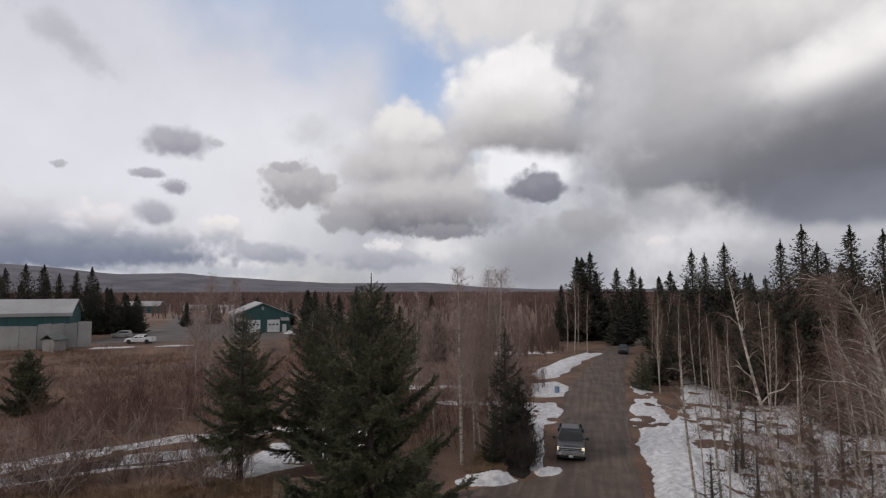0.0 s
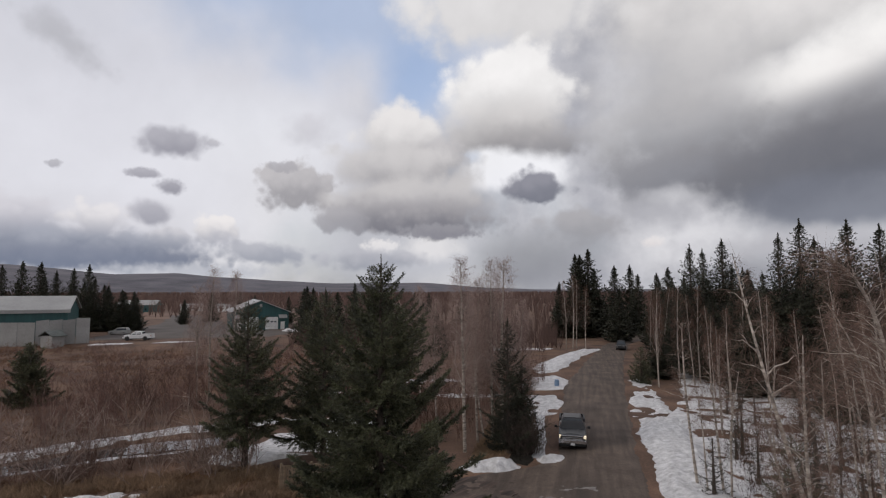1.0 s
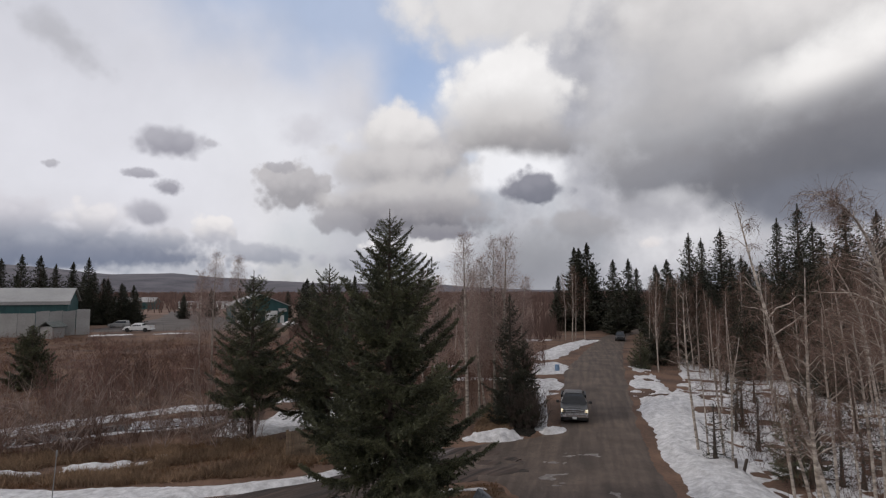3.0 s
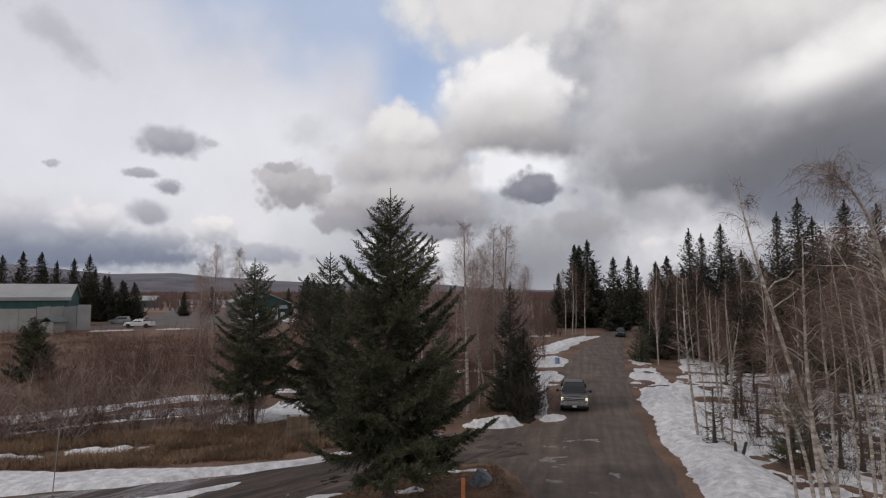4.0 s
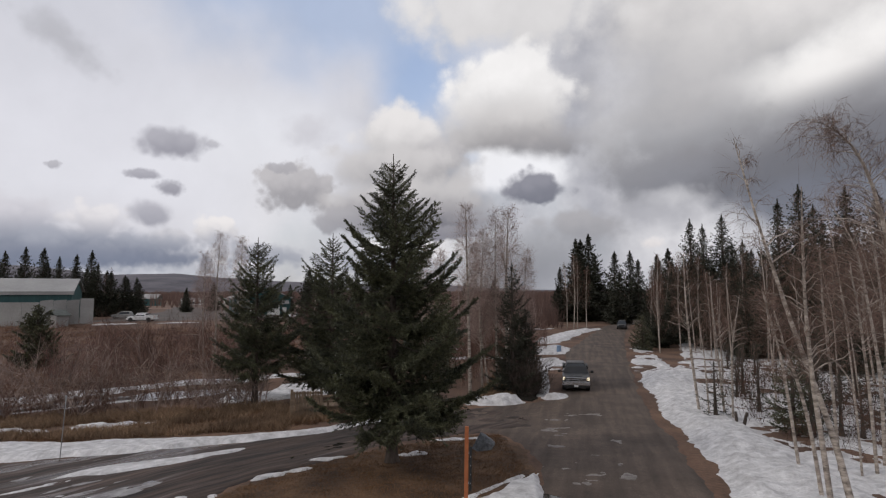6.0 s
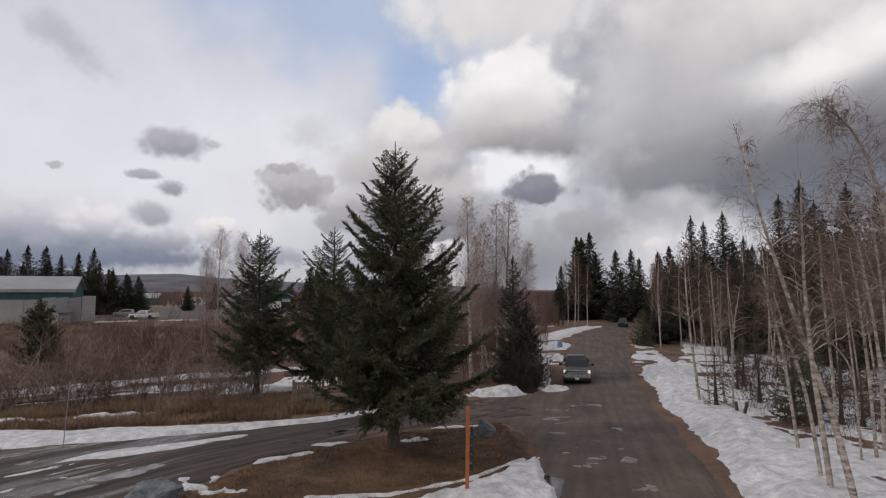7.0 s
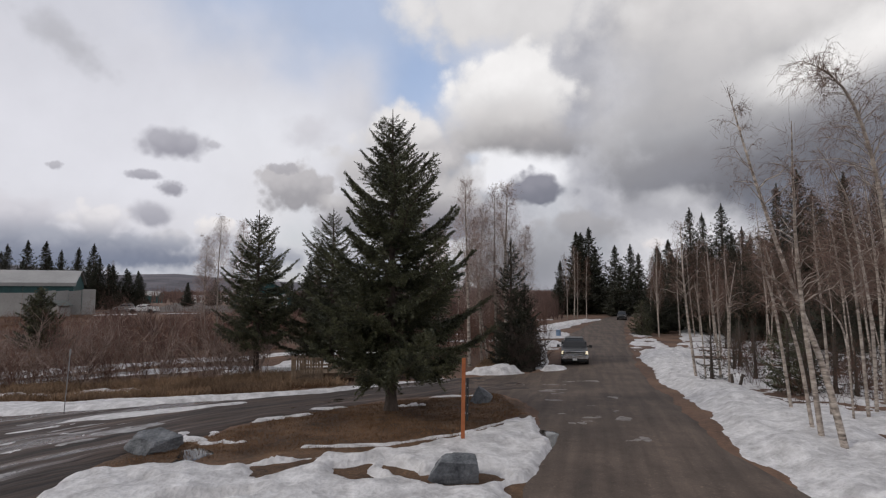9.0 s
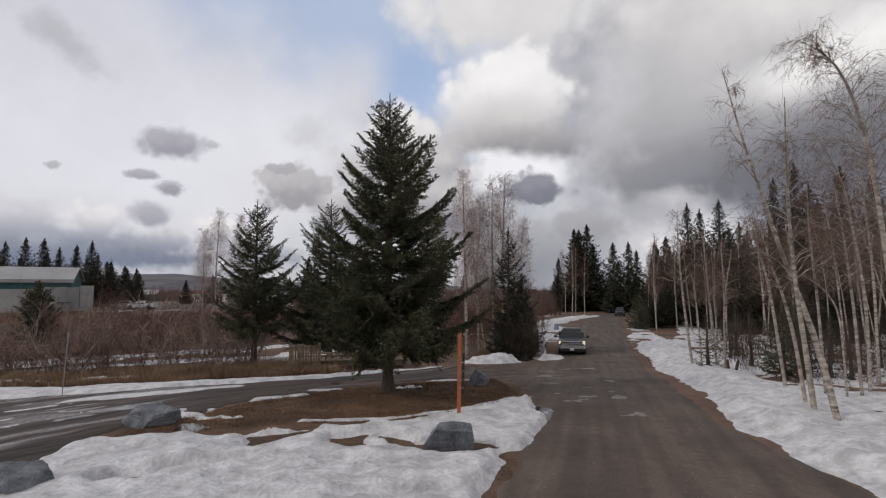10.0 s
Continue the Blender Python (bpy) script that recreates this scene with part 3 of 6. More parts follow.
ROAD_L = [(-0.5, -40), (0.2, 0), (0.6, 10.6), (1.3, 13), (2.6, 16.2), (3.1, 20.8), (3.2, 24), (2.4, 27.6), (0.2, 29.2), (-1.6, 30.4), (-0.6, 33), (2.2, 35.8), (5.0, 37.0), (7.8, 38.6), (9.2, 44.5), (11.7, 54.5), (15.0, 68), (23.0, 89), (34, 116), (48, 143), (70, 172)]
ROAD_R = [(76, 166), (55, 141), (41, 120), (32.4, 98), (27.6, 84), (21.8, 66.5), (18.3, 55), (14.9, 44), (12.4, 35), (10.2, 26), (8.9, 21), (7.6, 15.5), (7.5, 11), (7.4, 0), (7.1, -40)]
sheet("road", ROAD_L + ROAD_R, M_ROAD, 0.05, "worn grey-brown road with damp stains and faint wheel tracks", "road", 0.3, 0.6, 0.32, 2.4, seed=4)
DRIVE = [(4.6, 36.6), (0.4, 35.2), (-3.2, 32.6), (-7.2, 28.0), (-10.4, 26.2), (-14, 25.2), (-20, 24.3), (-34, 22.5), (-34, 4), (-8.4, 4), (-9.2, 11), (-9.5, 13.8), (-9.8, 15), (-9.6, 16.6), (-8.4, 17.4), (-7.6, 19.2), (-6.0, 21.6), (-3.2, 25.4), (0.5, 28.0), (4.6, 29.2)]
sheet("driveway", DRIVE, M_WET, 0.03, "wet muddy driveway with shallow puddles", "driveway", 0.2, 0.5, 0.35, 1.2, lumps=0.05, lump_size=0.9, seed=6)
sheet("gravel_lot", [(-78, 118), (-66, 121), (-56, 124), (-40, 128), (-36, 148), (-44, 148), (-60, 160), (-75, 190), (-110, 250), (-122, 245), (-92, 180)], M_GRAVEL, 0.04, "flat grey gravel yard beside the metal buildings", "yard", 1.2, 1.5, 1.5, 8, seed=8)
sheet("bare_field", [(-175, 222), (-120, 212), (-88, 205), (-66, 226), (-60, 262), (-120, 300), (-185, 295)], M_FIELD, 0.03, "bare red-brown field beyond the gravel yard", "field", 2.0, 2.0, 2.0, 12, seed=9)
sheet("creek_water", band(CREEK[:-1], 5.2), M_WATER, 0.0, "still dark water of a narrow creek", "water", 0.6, 0.5, 0.1, 2, seed=3, level=-0.98)
sheet("creek_ice", band([(-25, 45), (-19, 47.4), (-14, 46.2)], 2.6), M_ICE, 0.05, "thin grey ice on the creek", "ice", 0.3, 0.4, 0.5, 2, seed=31, level=-0.93)

SNOW = "old white snow, "
sheet("turf", [(-9.7, 14.8), (-9.5, 16.4), (-8.2, 17.2), (-7.4, 19.2), (-5.8, 21.6), (-3.0, 24.9), (0.5, 27.6), (2.6, 27.2), (3.0, 24), (2.8, 20.6), (1.3, 11), (-1, 12.4), (-8, 13)], M_BED, 0.012, "matted brown dead turf of the island", "turf", 0.2, 0.3, 0.3, 1.2, lumps=0.012, lump_size=0.5, seed=18)
RIGHT_BANK = [(7.6, -10), (7.7, 13), (8.0, 15.4), (9.6, 20.7), (10.9, 25.4), (12.9, 33.5), (15.2, 41.5), (15.4, 44), (17.8, 50.5)]
sheet("snow_bank", RIGHT_BANK + [(21.5, 51), (19.4, 42), (17.5, 34), (14.8, 26), (13.5, 20), (12.8, 14), (12.5, -10)], M_SNOW, 0.30, SNOW + "a lumpy ploughed bank along the road's edge", "snow bank", 0.13, 1.1, 0.45, 1.2, lumps=0.2, lump_size=0.8, seed=11)
sheet("snow_field", [(12, 4), (13, 20), (16, 33), (19, 43), (21, 52), (26, 60), (31, 72), (37, 88), (62, 86), (72, 52), (44, 10), (30, 2)], M_SNOW, 0.10, SNOW + "thin and broken between the trees", "snow", 0.32, 0.5, 0.6, 2.5, holes=0.42, hole_size=1.6, lumps=0.08, seed=12)
sheet("snow_strip", [(17.6, 51.5), (19.4, 57), (22.5, 66), (24.5, 72), (27, 74), (25, 66), (22.5, 57), (21.5, 51)], M_SNOW, 0.18, SNOW + "in patches along the road's edge", "snow", 0.25, 0.7, 0.7, 2, holes=0.38, hole_size=2.5, seed=13)
MELTED = ([(-5.5, 14.6), (-4.6, 14.9), (-3.9, 15.2), (-3.9, 14.4), (-4.9, 13.6)], [(-3.3, 14.4), (-2.4, 14.7), (-2.5, 14.3), (-1.9, 13.4), (-2.5, 13.3), (-2.9, 13.6)], [(-2.0, 14.7), (-1.2, 14.3), (-1.1, 13.7), (-1.6, 13.7)], oval(-0.1, 13.6, 1.0, 0.62), [(-7.3, 11.3), (-6.9, 11.9), (-6.3, 11.8), (-6.4, 11.2)], [(-4.7, 15.0), (-3.8, 15.5), (-2.5, 15.6), (-1.6, 16.0), (-1.4, 16.4), (-2.6, 16.1), (-4.2, 16.0)])
sheet("snow_patch", [(-9.3, 14.5), (-9.7, 13.9), (-9.6, 12.6), (-9.2, 11.6), (-8.7, 10.2), (-8.4, 2), (0.0, 2), (0.5, 10.6), (1.2, 13.0), (2.7, 16.1), (2.9, 20.5), (1.3, 18.6), (-0.4, 16.7), (-2.6, 15.6), (-3.9, 15.8), (-5.5, 14.9), (-7.3, 14.5)], M_SNOW, 0.16, SNOW + "a wide melting patch with brown gaps", "snow", 0.1, 0.3, 0.4, 1.0, holes=0.2, hole_size=1.3, grain=(10, 2.6), cuts=MELTED, lumps=0.12, lump_size=0.7, seed=14)
sheet("snow_strip", band([(2.4, 20.2), (0.2, 17.9), (-2.2, 16.6), (-4.6, 16.4)], 0.35), M_SNOW, 0.08, SNOW + "a thin line at the edge of dead grass", "snow", 0.1, 0.2, 0.15, 0.8, seed=15)
sheet("snow_strip", [(-36, 31), (-22.9, 28.9), (-18.5, 28.6), (-14.1, 28.2), (-11.2, 27.9), (-7.6, 29.0), (-3.4, 33.0), (-0.5, 35), (-1.0, 34), (-4.0, 31.4), (-7.1, 27.6), (-10.4, 26.2), (-12.7, 25.6), (-16.0, 25.1), (-19.4, 24.8), (-36, 26)], M_SNOW, 0.16, SNOW + "a long strip along the driveway's far side", "snow", 0.2, 0.5, 0.35, 1.6, lumps=0.06, seed=16)
sheet("snow_strip", [(-15.5, 20.6), (-14.4, 22.3), (-11.6, 23.4), (-9.9, 24.6), (-8.6, 25.6), (-9.6, 23.6), (-11.2, 22.0), (-13.4, 20.8)], M_SNOW, 0.12, SNOW + "a low ridge in the middle of the mud", "snow", 0.15, 0.4, 0.3, 1.2, seed=17)
for x, y, rx, ry, turn, up, lab, sd in (
    (3.1, 37.3, 2.0, 1.0, 4, 0.42, "a small rounded pile beside the driveway's mouth", 20),
    (7.5, 38.9, 1.2, 0.8, 30, 0.28, "a small pile at the road's edge", 21),
    (-20.3, 33.3, 2.5, 0.9, 6, 0.2, "a flat patch on dead grass", 27),
    (-25, 31.9, 2.8, 0.6, 0, 0.18, "a flat patch on dead grass", 28),
    (-17.5, 35.1, 0.6, 0.3, 0, 0.07, "a scrap on dead grass", 29),
    (-13.3, 41, 2.6, 1.1, 8, 0.12, "a patch under bare brush beside the creek", 30),
    (-10, 46, 3.6, 1.0, 8, 0.12, "a patch under bare brush beside the creek", 32),
    (-6.4, 20.6, 1.2, 0.3, 40, 0.07, "a scrap in the wet mud", 33),
    (-7.9, 17.5, 1.5, 0.75, -30, 0.09, "a scrap in the wet mud", 34),
    (-5.2, 22.8, 0.9, 0.2, 25, 0.06, "a scrap in the wet mud", 35),
    (-2.0, 23.4, 0.9, 0.5, 10, 0.1, "a patch behind the foot of a spruce", 36),
    (0.2, 26.4, 1.6, 0.3, 14, 0.07, "a thin strip behind the boulder", 37),
    (-12.3, 17.9, 1.0, 0.24, 52, 0.06, "a scrap in the wet mud", 38),
    (-12.9, 16.8, 0.9, 0.32, 48, 0.06, "a scrap in the wet mud", 39),
    (-13.9, 17.9, 1.2, 0.22, 50, 0.06, "a scrap in the wet mud", 40),
    (-14.6, 20.0, 1.4, 0.24, 44, 0.06, "a scrap in the wet mud", 41),
    (-66, 110.5, 4, 0.7, 14, 0.15, "a strip along the gravel yard", 42),
    (-55, 113.5, 4, 0.7, 20, 0.15, "a strip along the gravel yard", 43),
    (-39, 147, 3.5, 2.0, 0, 1.1, "a ploughed heap beside the teal building", 44),
    (3, 62, 4, 1.2, 0, 0.1, "a patch among bare brush", 45),
    (-2, 72, 5, 1.3, 0, 0.1, "a patch among bare brush", 46),
    (-12, 66, 5, 1.6, 5, 0.1, "a patch among bare brush", 47),
    (16, 110, 6, 3, 0, 0.1, "a patch in the meadow", 48),
):
    sheet("snow_patch", oval(x, y, rx, ry, turn), M_SNOW, up, SNOW + lab, "snow", max(0.1, min(0.4, rx * 0.06, y * 0.006)), min(rx, ry) * 0.8, min(rx, ry) * (0.4 if 0.25 < up < 1 else 0.95), max(0.5, rx * 0.3), holes=0.05 if 0.25 < up < 1 else 0.30, hole_size=max(0.5, rx * 0.5), lumps=up * 0.4, seed=sd)
sheet("snow_strip", band([(-40, 38.0), (-33.5, 41.3), (-29, 45.5), (-23, 50.0), (-14, 51.6), (-5, 49)], 1.9), M_SNOW, 0.15, SNOW + "a strip along the creek's far bank", "snow", 0.2, 0.5, 0.5, 1.5, holes=0.34, hole_size=2.2, seed=50)

sheet("slush", [(-33, 23), (-20, 24), (-12, 24.6), (-9.4, 23.6), (-9.6, 20.4), (-9.8, 19.0), (-10.8, 17.2), (-11.5, 12), (-11, 6), (-33, 6)], M_SLUSH, 0.05, "dirty grey slush in streaks along wheel ruts", "slush", 0.12, 0.3, 0.3, 1.0, holes=0.53, hole_size=0.34, grain=(52, 10.0), seed=61)
sheet("slush", [(3.2, 20), (5, 17), (6.6, 20), (8.0, 26), (9.4, 34), (7.5, 35), (4.5, 30)], M_FILM, 0.065, "thin icy scraps on the road", "slush", 0.1, 0.3, 0.3, 1.0, holes=0.66, hole_size=0.6, grain=(10, 1.4), seed=63)
sheet("puddle", [(2.7, 16.0), (3.1, 16.8), (3.3, 17.9), (2.7, 18.4), (2.4, 17)], M_WATER, 0.06, "shallow puddle at the road's edge", "puddle", 0.1, 0.2, 0.2, 0.8, seed=64)
sheet("puddle", [(-9.7, 22.3), (-7.0, 22.2), (-4.0, 25.0), (-4.6, 26.2), (-7.5, 24.5), (-9.0, 23.9)], M_WATER, 0.042, "long shallow puddle in the driveway", "puddle", 0.1, 0.2, 0.45, 0.6, holes=0.3, hole_size=0.5, grain=(40, 4.0), seed=65)
sheet("puddle", [(-11.0, 15.4), (-11.6, 17.9), (-11.5, 19.3), (-11.0, 20.9), (-9.4, 20.6), (-9.3, 18.6), (-10.4, 17.6), (-9.9, 15.2), (-10.3, 14.6)], M_WATER, 0.042, "long shallow puddle in the driveway", "puddle", 0.08, 0.2, 0.45, 0.5, holes=0.36, hole_size=0.4, grain=(52, 5.0), seed=66)
sheet("puddle", [(-8.1, 16.2), (-7.5, 16.6), (-6.8, 15.9), (-7.0, 15.2), (-7.7, 14.9)], M_WATER, 0.03, "small puddle between a boulder and snow", "puddle", 0.1, 0.2, 0.2, 0.6, seed=67)
for x, y, r in ((5.7, 31.4, 0.45), (6.4, 31.3, 0.3), (5.1, 28.2, 0.4), (4.4, 24.5, 0.4), (6.2, 21.3, 0.35), (5.3, 20.3, 0.25), (6.0, 19.8, 0.4), (4.1, 19.0, 0.35), (5.5, 17.0, 0.4)):
    sheet("slush", oval(x, y, r * 1.15, r * 0.8, x * 40), M_FILM, 0.066, "thin pale scrap of ice on the road", "slush", 0.06, 0.15, r * 0.95, 0.3, holes=0.25, hole_size=0.35, seed=int(x * 10 + y))

sheet("snow_patch", [(-16.5, 39.4), (-13, 38.6), (-10.6, 40.5), (-8.2, 43), (-9.0, 47), (-14, 47.5), (-17, 43)], M_SNOW, 0.14, SNOW + "around the feet of spruces beside the creek", "snow", 0.2, 0.6, 0.6, 2, holes=0.34, hole_size=2.0, lumps=0.06, seed=70)
sheet("snow_strip", band([(-36, 36.2), (-29, 39.8), (-24, 42.4), (-19, 44.2)], 0.9), M_SNOW, 0.12, SNOW + "a strip along the creek's near bank", "snow", 0.15, 0.4, 0.5, 1.5, holes=0.3, hole_size=1.6, seed=71)

sheet("snow_strip", [(13.6, 77), (16.2, 79), (20.5, 88), (25.5, 99), (31.5, 109), (28, 109), (22, 100), (17.5, 92), (13.2, 83)], M_SNOW, 0.22, SNOW + "a long strip along the bending road", "snow", 0.3, 0.7, 0.7, 2.5, holes=0.16, hole_size=3, lumps=0.1, seed=72)
sheet("snow_patch", [(9.2, 65.5), (14.4, 65.2), (16.4, 72), (15.6, 75), (11.0, 74), (9.4, 69)], M_SNOW, 0.16, SNOW + "a wide patch around the blue drum", "snow", 0.25, 0.6, 0.6, 2, holes=0.2, hole_size=2.5, lumps=0.08, seed=24)
sheet("snow_patch", [(8.0, 52), (10.6, 52.5), (12.6, 57.6), (12.6, 62), (9.0, 62), (8.6, 57)], M_SNOW, 0.12, SNOW + "in broken patches along the road's edge", "snow", 0.2, 0.5, 0.5, 1.5, holes=0.42, hole_size=1.8, lumps=0.06, seed=23)
sheet("ditch_water", [(4.5, 38.7), (5.6, 37.7), (6.3, 39.3), (6.9, 43.2), (6.0, 43.4), (5.0, 41)], M_WATER, 0.02, "dark still water in the ditch beside the road", "water", 0.12, 0.2, 0.3, 1.0, seed=74)
sheet("ditch_ice", band([(6.7, 39.4), (7.3, 43), (8.1, 47), (9.3, 53)], 0.9), M_ICE, 0.05, "pale ice in the ditch beside the road", "ice", 0.12, 0.2, 0.2, 1.0, seed=73)


# ---- trees ----
def unit(v):
    return v / (np.linalg.norm(v, axis=-1, keepdims=True) + 1e-9)


def blades(P, D, length, width, rng, spread=0.75):
    """Small leaf-like triangles at the places P, that point about along D."""
    d = unit(D + spread * rng.normal(size=D.shape) * 0.6)
    q = unit(np.cross(d, rng.normal(size=D.shape)))
    n = len(P)
    length, width = np.broadcast_to(length, n)[:, None], np.broadcast_to(width, n)[:, None]
    l = length * rng.uniform(0.6, 1.3, (n, 1))
    V = np.stack([P - q * width / 2, P + q * width / 2, P + d * l], 1).reshape(-1, 3)
    return V, np.arange(n * 3).reshape(-1, 3)


def slivers(P, Q, width, rng):
    """Hair-thin twigs, each one long triangle from P to Q."""
    q = unit(np.cross(Q - P, rng.normal(size=P.shape))) * width / 2
    return np.stack([P - q, P + q, Q], 1).reshape(-1, 3), np.arange(len(P) * 3).reshape(-1, 3)


def spruce_parts(tall, reach, clear, limbs, step, blade, every, seed, ragged=0.25, slim=0.62, sag=0.22, spray=0.34, fat=0.5, fluff=0.05, steep=0.62):
    """Trunk, limbs and needles of a spruce: single boughs up the trunk, each a flat spray of needled twigs with an upturned tip."""
    rng = np.random.default_rng(seed)
    z = np.linspace(0, 1, 9)
    bend = np.cumsum(rng.normal(0, 0.010 * tall / 9, (9, 2)), 0)
    r0 = 0.011 * tall + 0.06
    zt = np.concatenate([[0, 0.015, 0.03, 0.06], z[1:]])
    trunk = tubes(np.stack([np.interp(zt, z, bend[:, 0]), np.interp(zt, z, bend[:, 1]), zt * tall - 0.1], 1)[None], (r0 * (1 - zt) ** 0.8 + 0.012 + 0.9 * r0 * np.exp(-zt * tall / 0.35))[None], 10)
    far = step > 0.3
    side_len = rng.uniform(0.82, 1.14, 12)
    curves, radii, PB, DB, LB = [], [], [], [], []
    for b in range(limbs):
        f = (b + rng.uniform(0, 1)) / limbs
        f = f ** 1.12
        z0 = clear + (tall * 0.95 - clear) * f
        az = b * 2.39996 + rng.normal(0, 0.35)
        round_ = np.interp(az % 6.283 / 6.283 * 11, np.arange(12), side_len)
        L = reach * (max(1 - f, 0.0) ** slim + 0.02) * (1 + ragged * rng.uniform(-1.5, 0.8)) * round_
        if f < 0.06:
            L *= 0.78
        L = max(L, 0.12)
        s = np.linspace(0, 1, 4 if far else 7)
        rise = -sag + (steep + sag) * min(f ** 0.8, 0.85) + rng.normal(0, 0.09)
        out = L * s * (1 - 0.15 * abs(rise))
        zz = z0 + L * (rise * s - 0.10 * np.sin(s * 3.14) * (1 - f) + 0.20 * s ** 3)
        bx, by = np.interp(z0 / tall, z, bend[:, 0]), np.interp(z0 / tall, z, bend[:, 1])
        wig = np.cumsum(rng.normal(0, 0.03 * L, len(s)))
        C = np.stack([bx + np.cos(az) * out - np.sin(az) * wig * s, by + np.sin(az) * out + np.cos(az) * wig * s, zz], 1)
        curves.append(C)
        radii.append((0.010 + 0.012 * L) * (1 - s) ** 0.7 + 0.004)
        m = max(3, int(L / step))
        sv = np.repeat(np.linspace(0.14, 1.0, m), 2) + rng.normal(0, 0.02, m * 2)
        sv = np.clip(sv, 0.06, 1)
        pos = np.stack([np.interp(sv, s, C[:, j]) for j in range(3)], 1)
        axis = unit(np.stack([np.interp(np.minimum(sv, 0.99), s[:-1] + 0.5 / (len(s) - 1), np.diff(C[:, j])) for j in range(3)], 1))
        side = np.array([[-np.sin(az), np.cos(az), 0]]) * np.where(np.arange(m * 2) % 2, 1, -1)[:, None]
        tl = (spray * L * (1 - sv) ** 0.75 + 0.14 * min(1, L) + 0.04) * rng.uniform(0.6, 1.25, m * 2)
        td = unit(axis * 0.8 + side * rng.uniform(0.45, 0.95, (m * 2, 1)) + np.array([[0, 0, 1]]) * (rng.normal(-0.20, 0.16, (m * 2, 1)) + 0.3 * sv[:, None]))
        k = np.maximum(2, (tl / every).astype(int))
        rep = np.repeat(np.arange(m * 2), k)
        u = rng.uniform(0, 1, len(rep))
        p = pos[rep] + td[rep] * (tl[rep] * u)[:, None]
        p[:, 2] -= 0.16 * tl[rep] * u * u * (1 - sv[rep])
        p += rng.normal(0, fluff * 0.35, p.shape)
        nd = unit(td[rep] + 0.75 * rng.normal(size=p.shape) * [1, 1, 0.8] + [0, 0, 0.15])
        PB.append(p)
        DB.append(nd)
        LB.append(np.full(len(rep), blade * (1.0 - (0.45 if far else 0.25) * f)))
    tip = rng.uniform(0, 0.07 * tall, 90)
    PB.append(np.stack([bend[-1, 0] + rng.normal(0, 0.012, 90), bend[-1, 1] + rng.normal(0, 0.012, 90), tall - 0.12 - tip], 1))
    DB.append(np.concatenate([rng.normal(0, 0.5, (90, 2)), np.full((90, 1), 0.9)], 1))
    LB.append(blade * (0.35 + 0.5 * tip / (0.07 * tall)))
    LB = np.concatenate(LB)
    curves = np.array(curves)
    wood_ = slivers(curves[:, 0], curves[:, -1], 0.09, rng) if far else tubes(curves, np.array(radii), 3)
    return trunk, wood_, blades(np.concatenate(PB), np.concatenate(DB), LB, LB * fat, rng, 0.3)


def spruce(x, y, label, needle=None, turn=0, group="spruces", top=None, **shape):
    ob = thing("spruce_tree", pose(x, y, ground_at(x, y), 0, 0, turn), label, "tree", group)
    t, l, n = spruce_parts(**shape)
    part("trunk", mesh_of("trunk", *t, M_BARK), M_BARK, ob)
    part("branchwork", mesh_of("branchwork", *l, M_BARK), M_BARK, ob, kind="stuff")
    part("crown", mesh_of("crown", *n, needle or M_NEEDLE, False), M_NEEDLE, ob, kind="stuff")
    return ob


def bent(line, n=14):
    """A smooth line of n places through a few given ones."""
    line = np.array(line, float)
    s = np.linspace(0, 1, len(line))
    u = np.linspace(0, 1, n)
    P = np.stack([np.interp(u, s, line[:, j]) for j in range(3)], 1)
    for _ in range(2):
        P[1:-1] = (P[:-2] + 2 * P[1:-1] + P[2:]) / 4
    return P


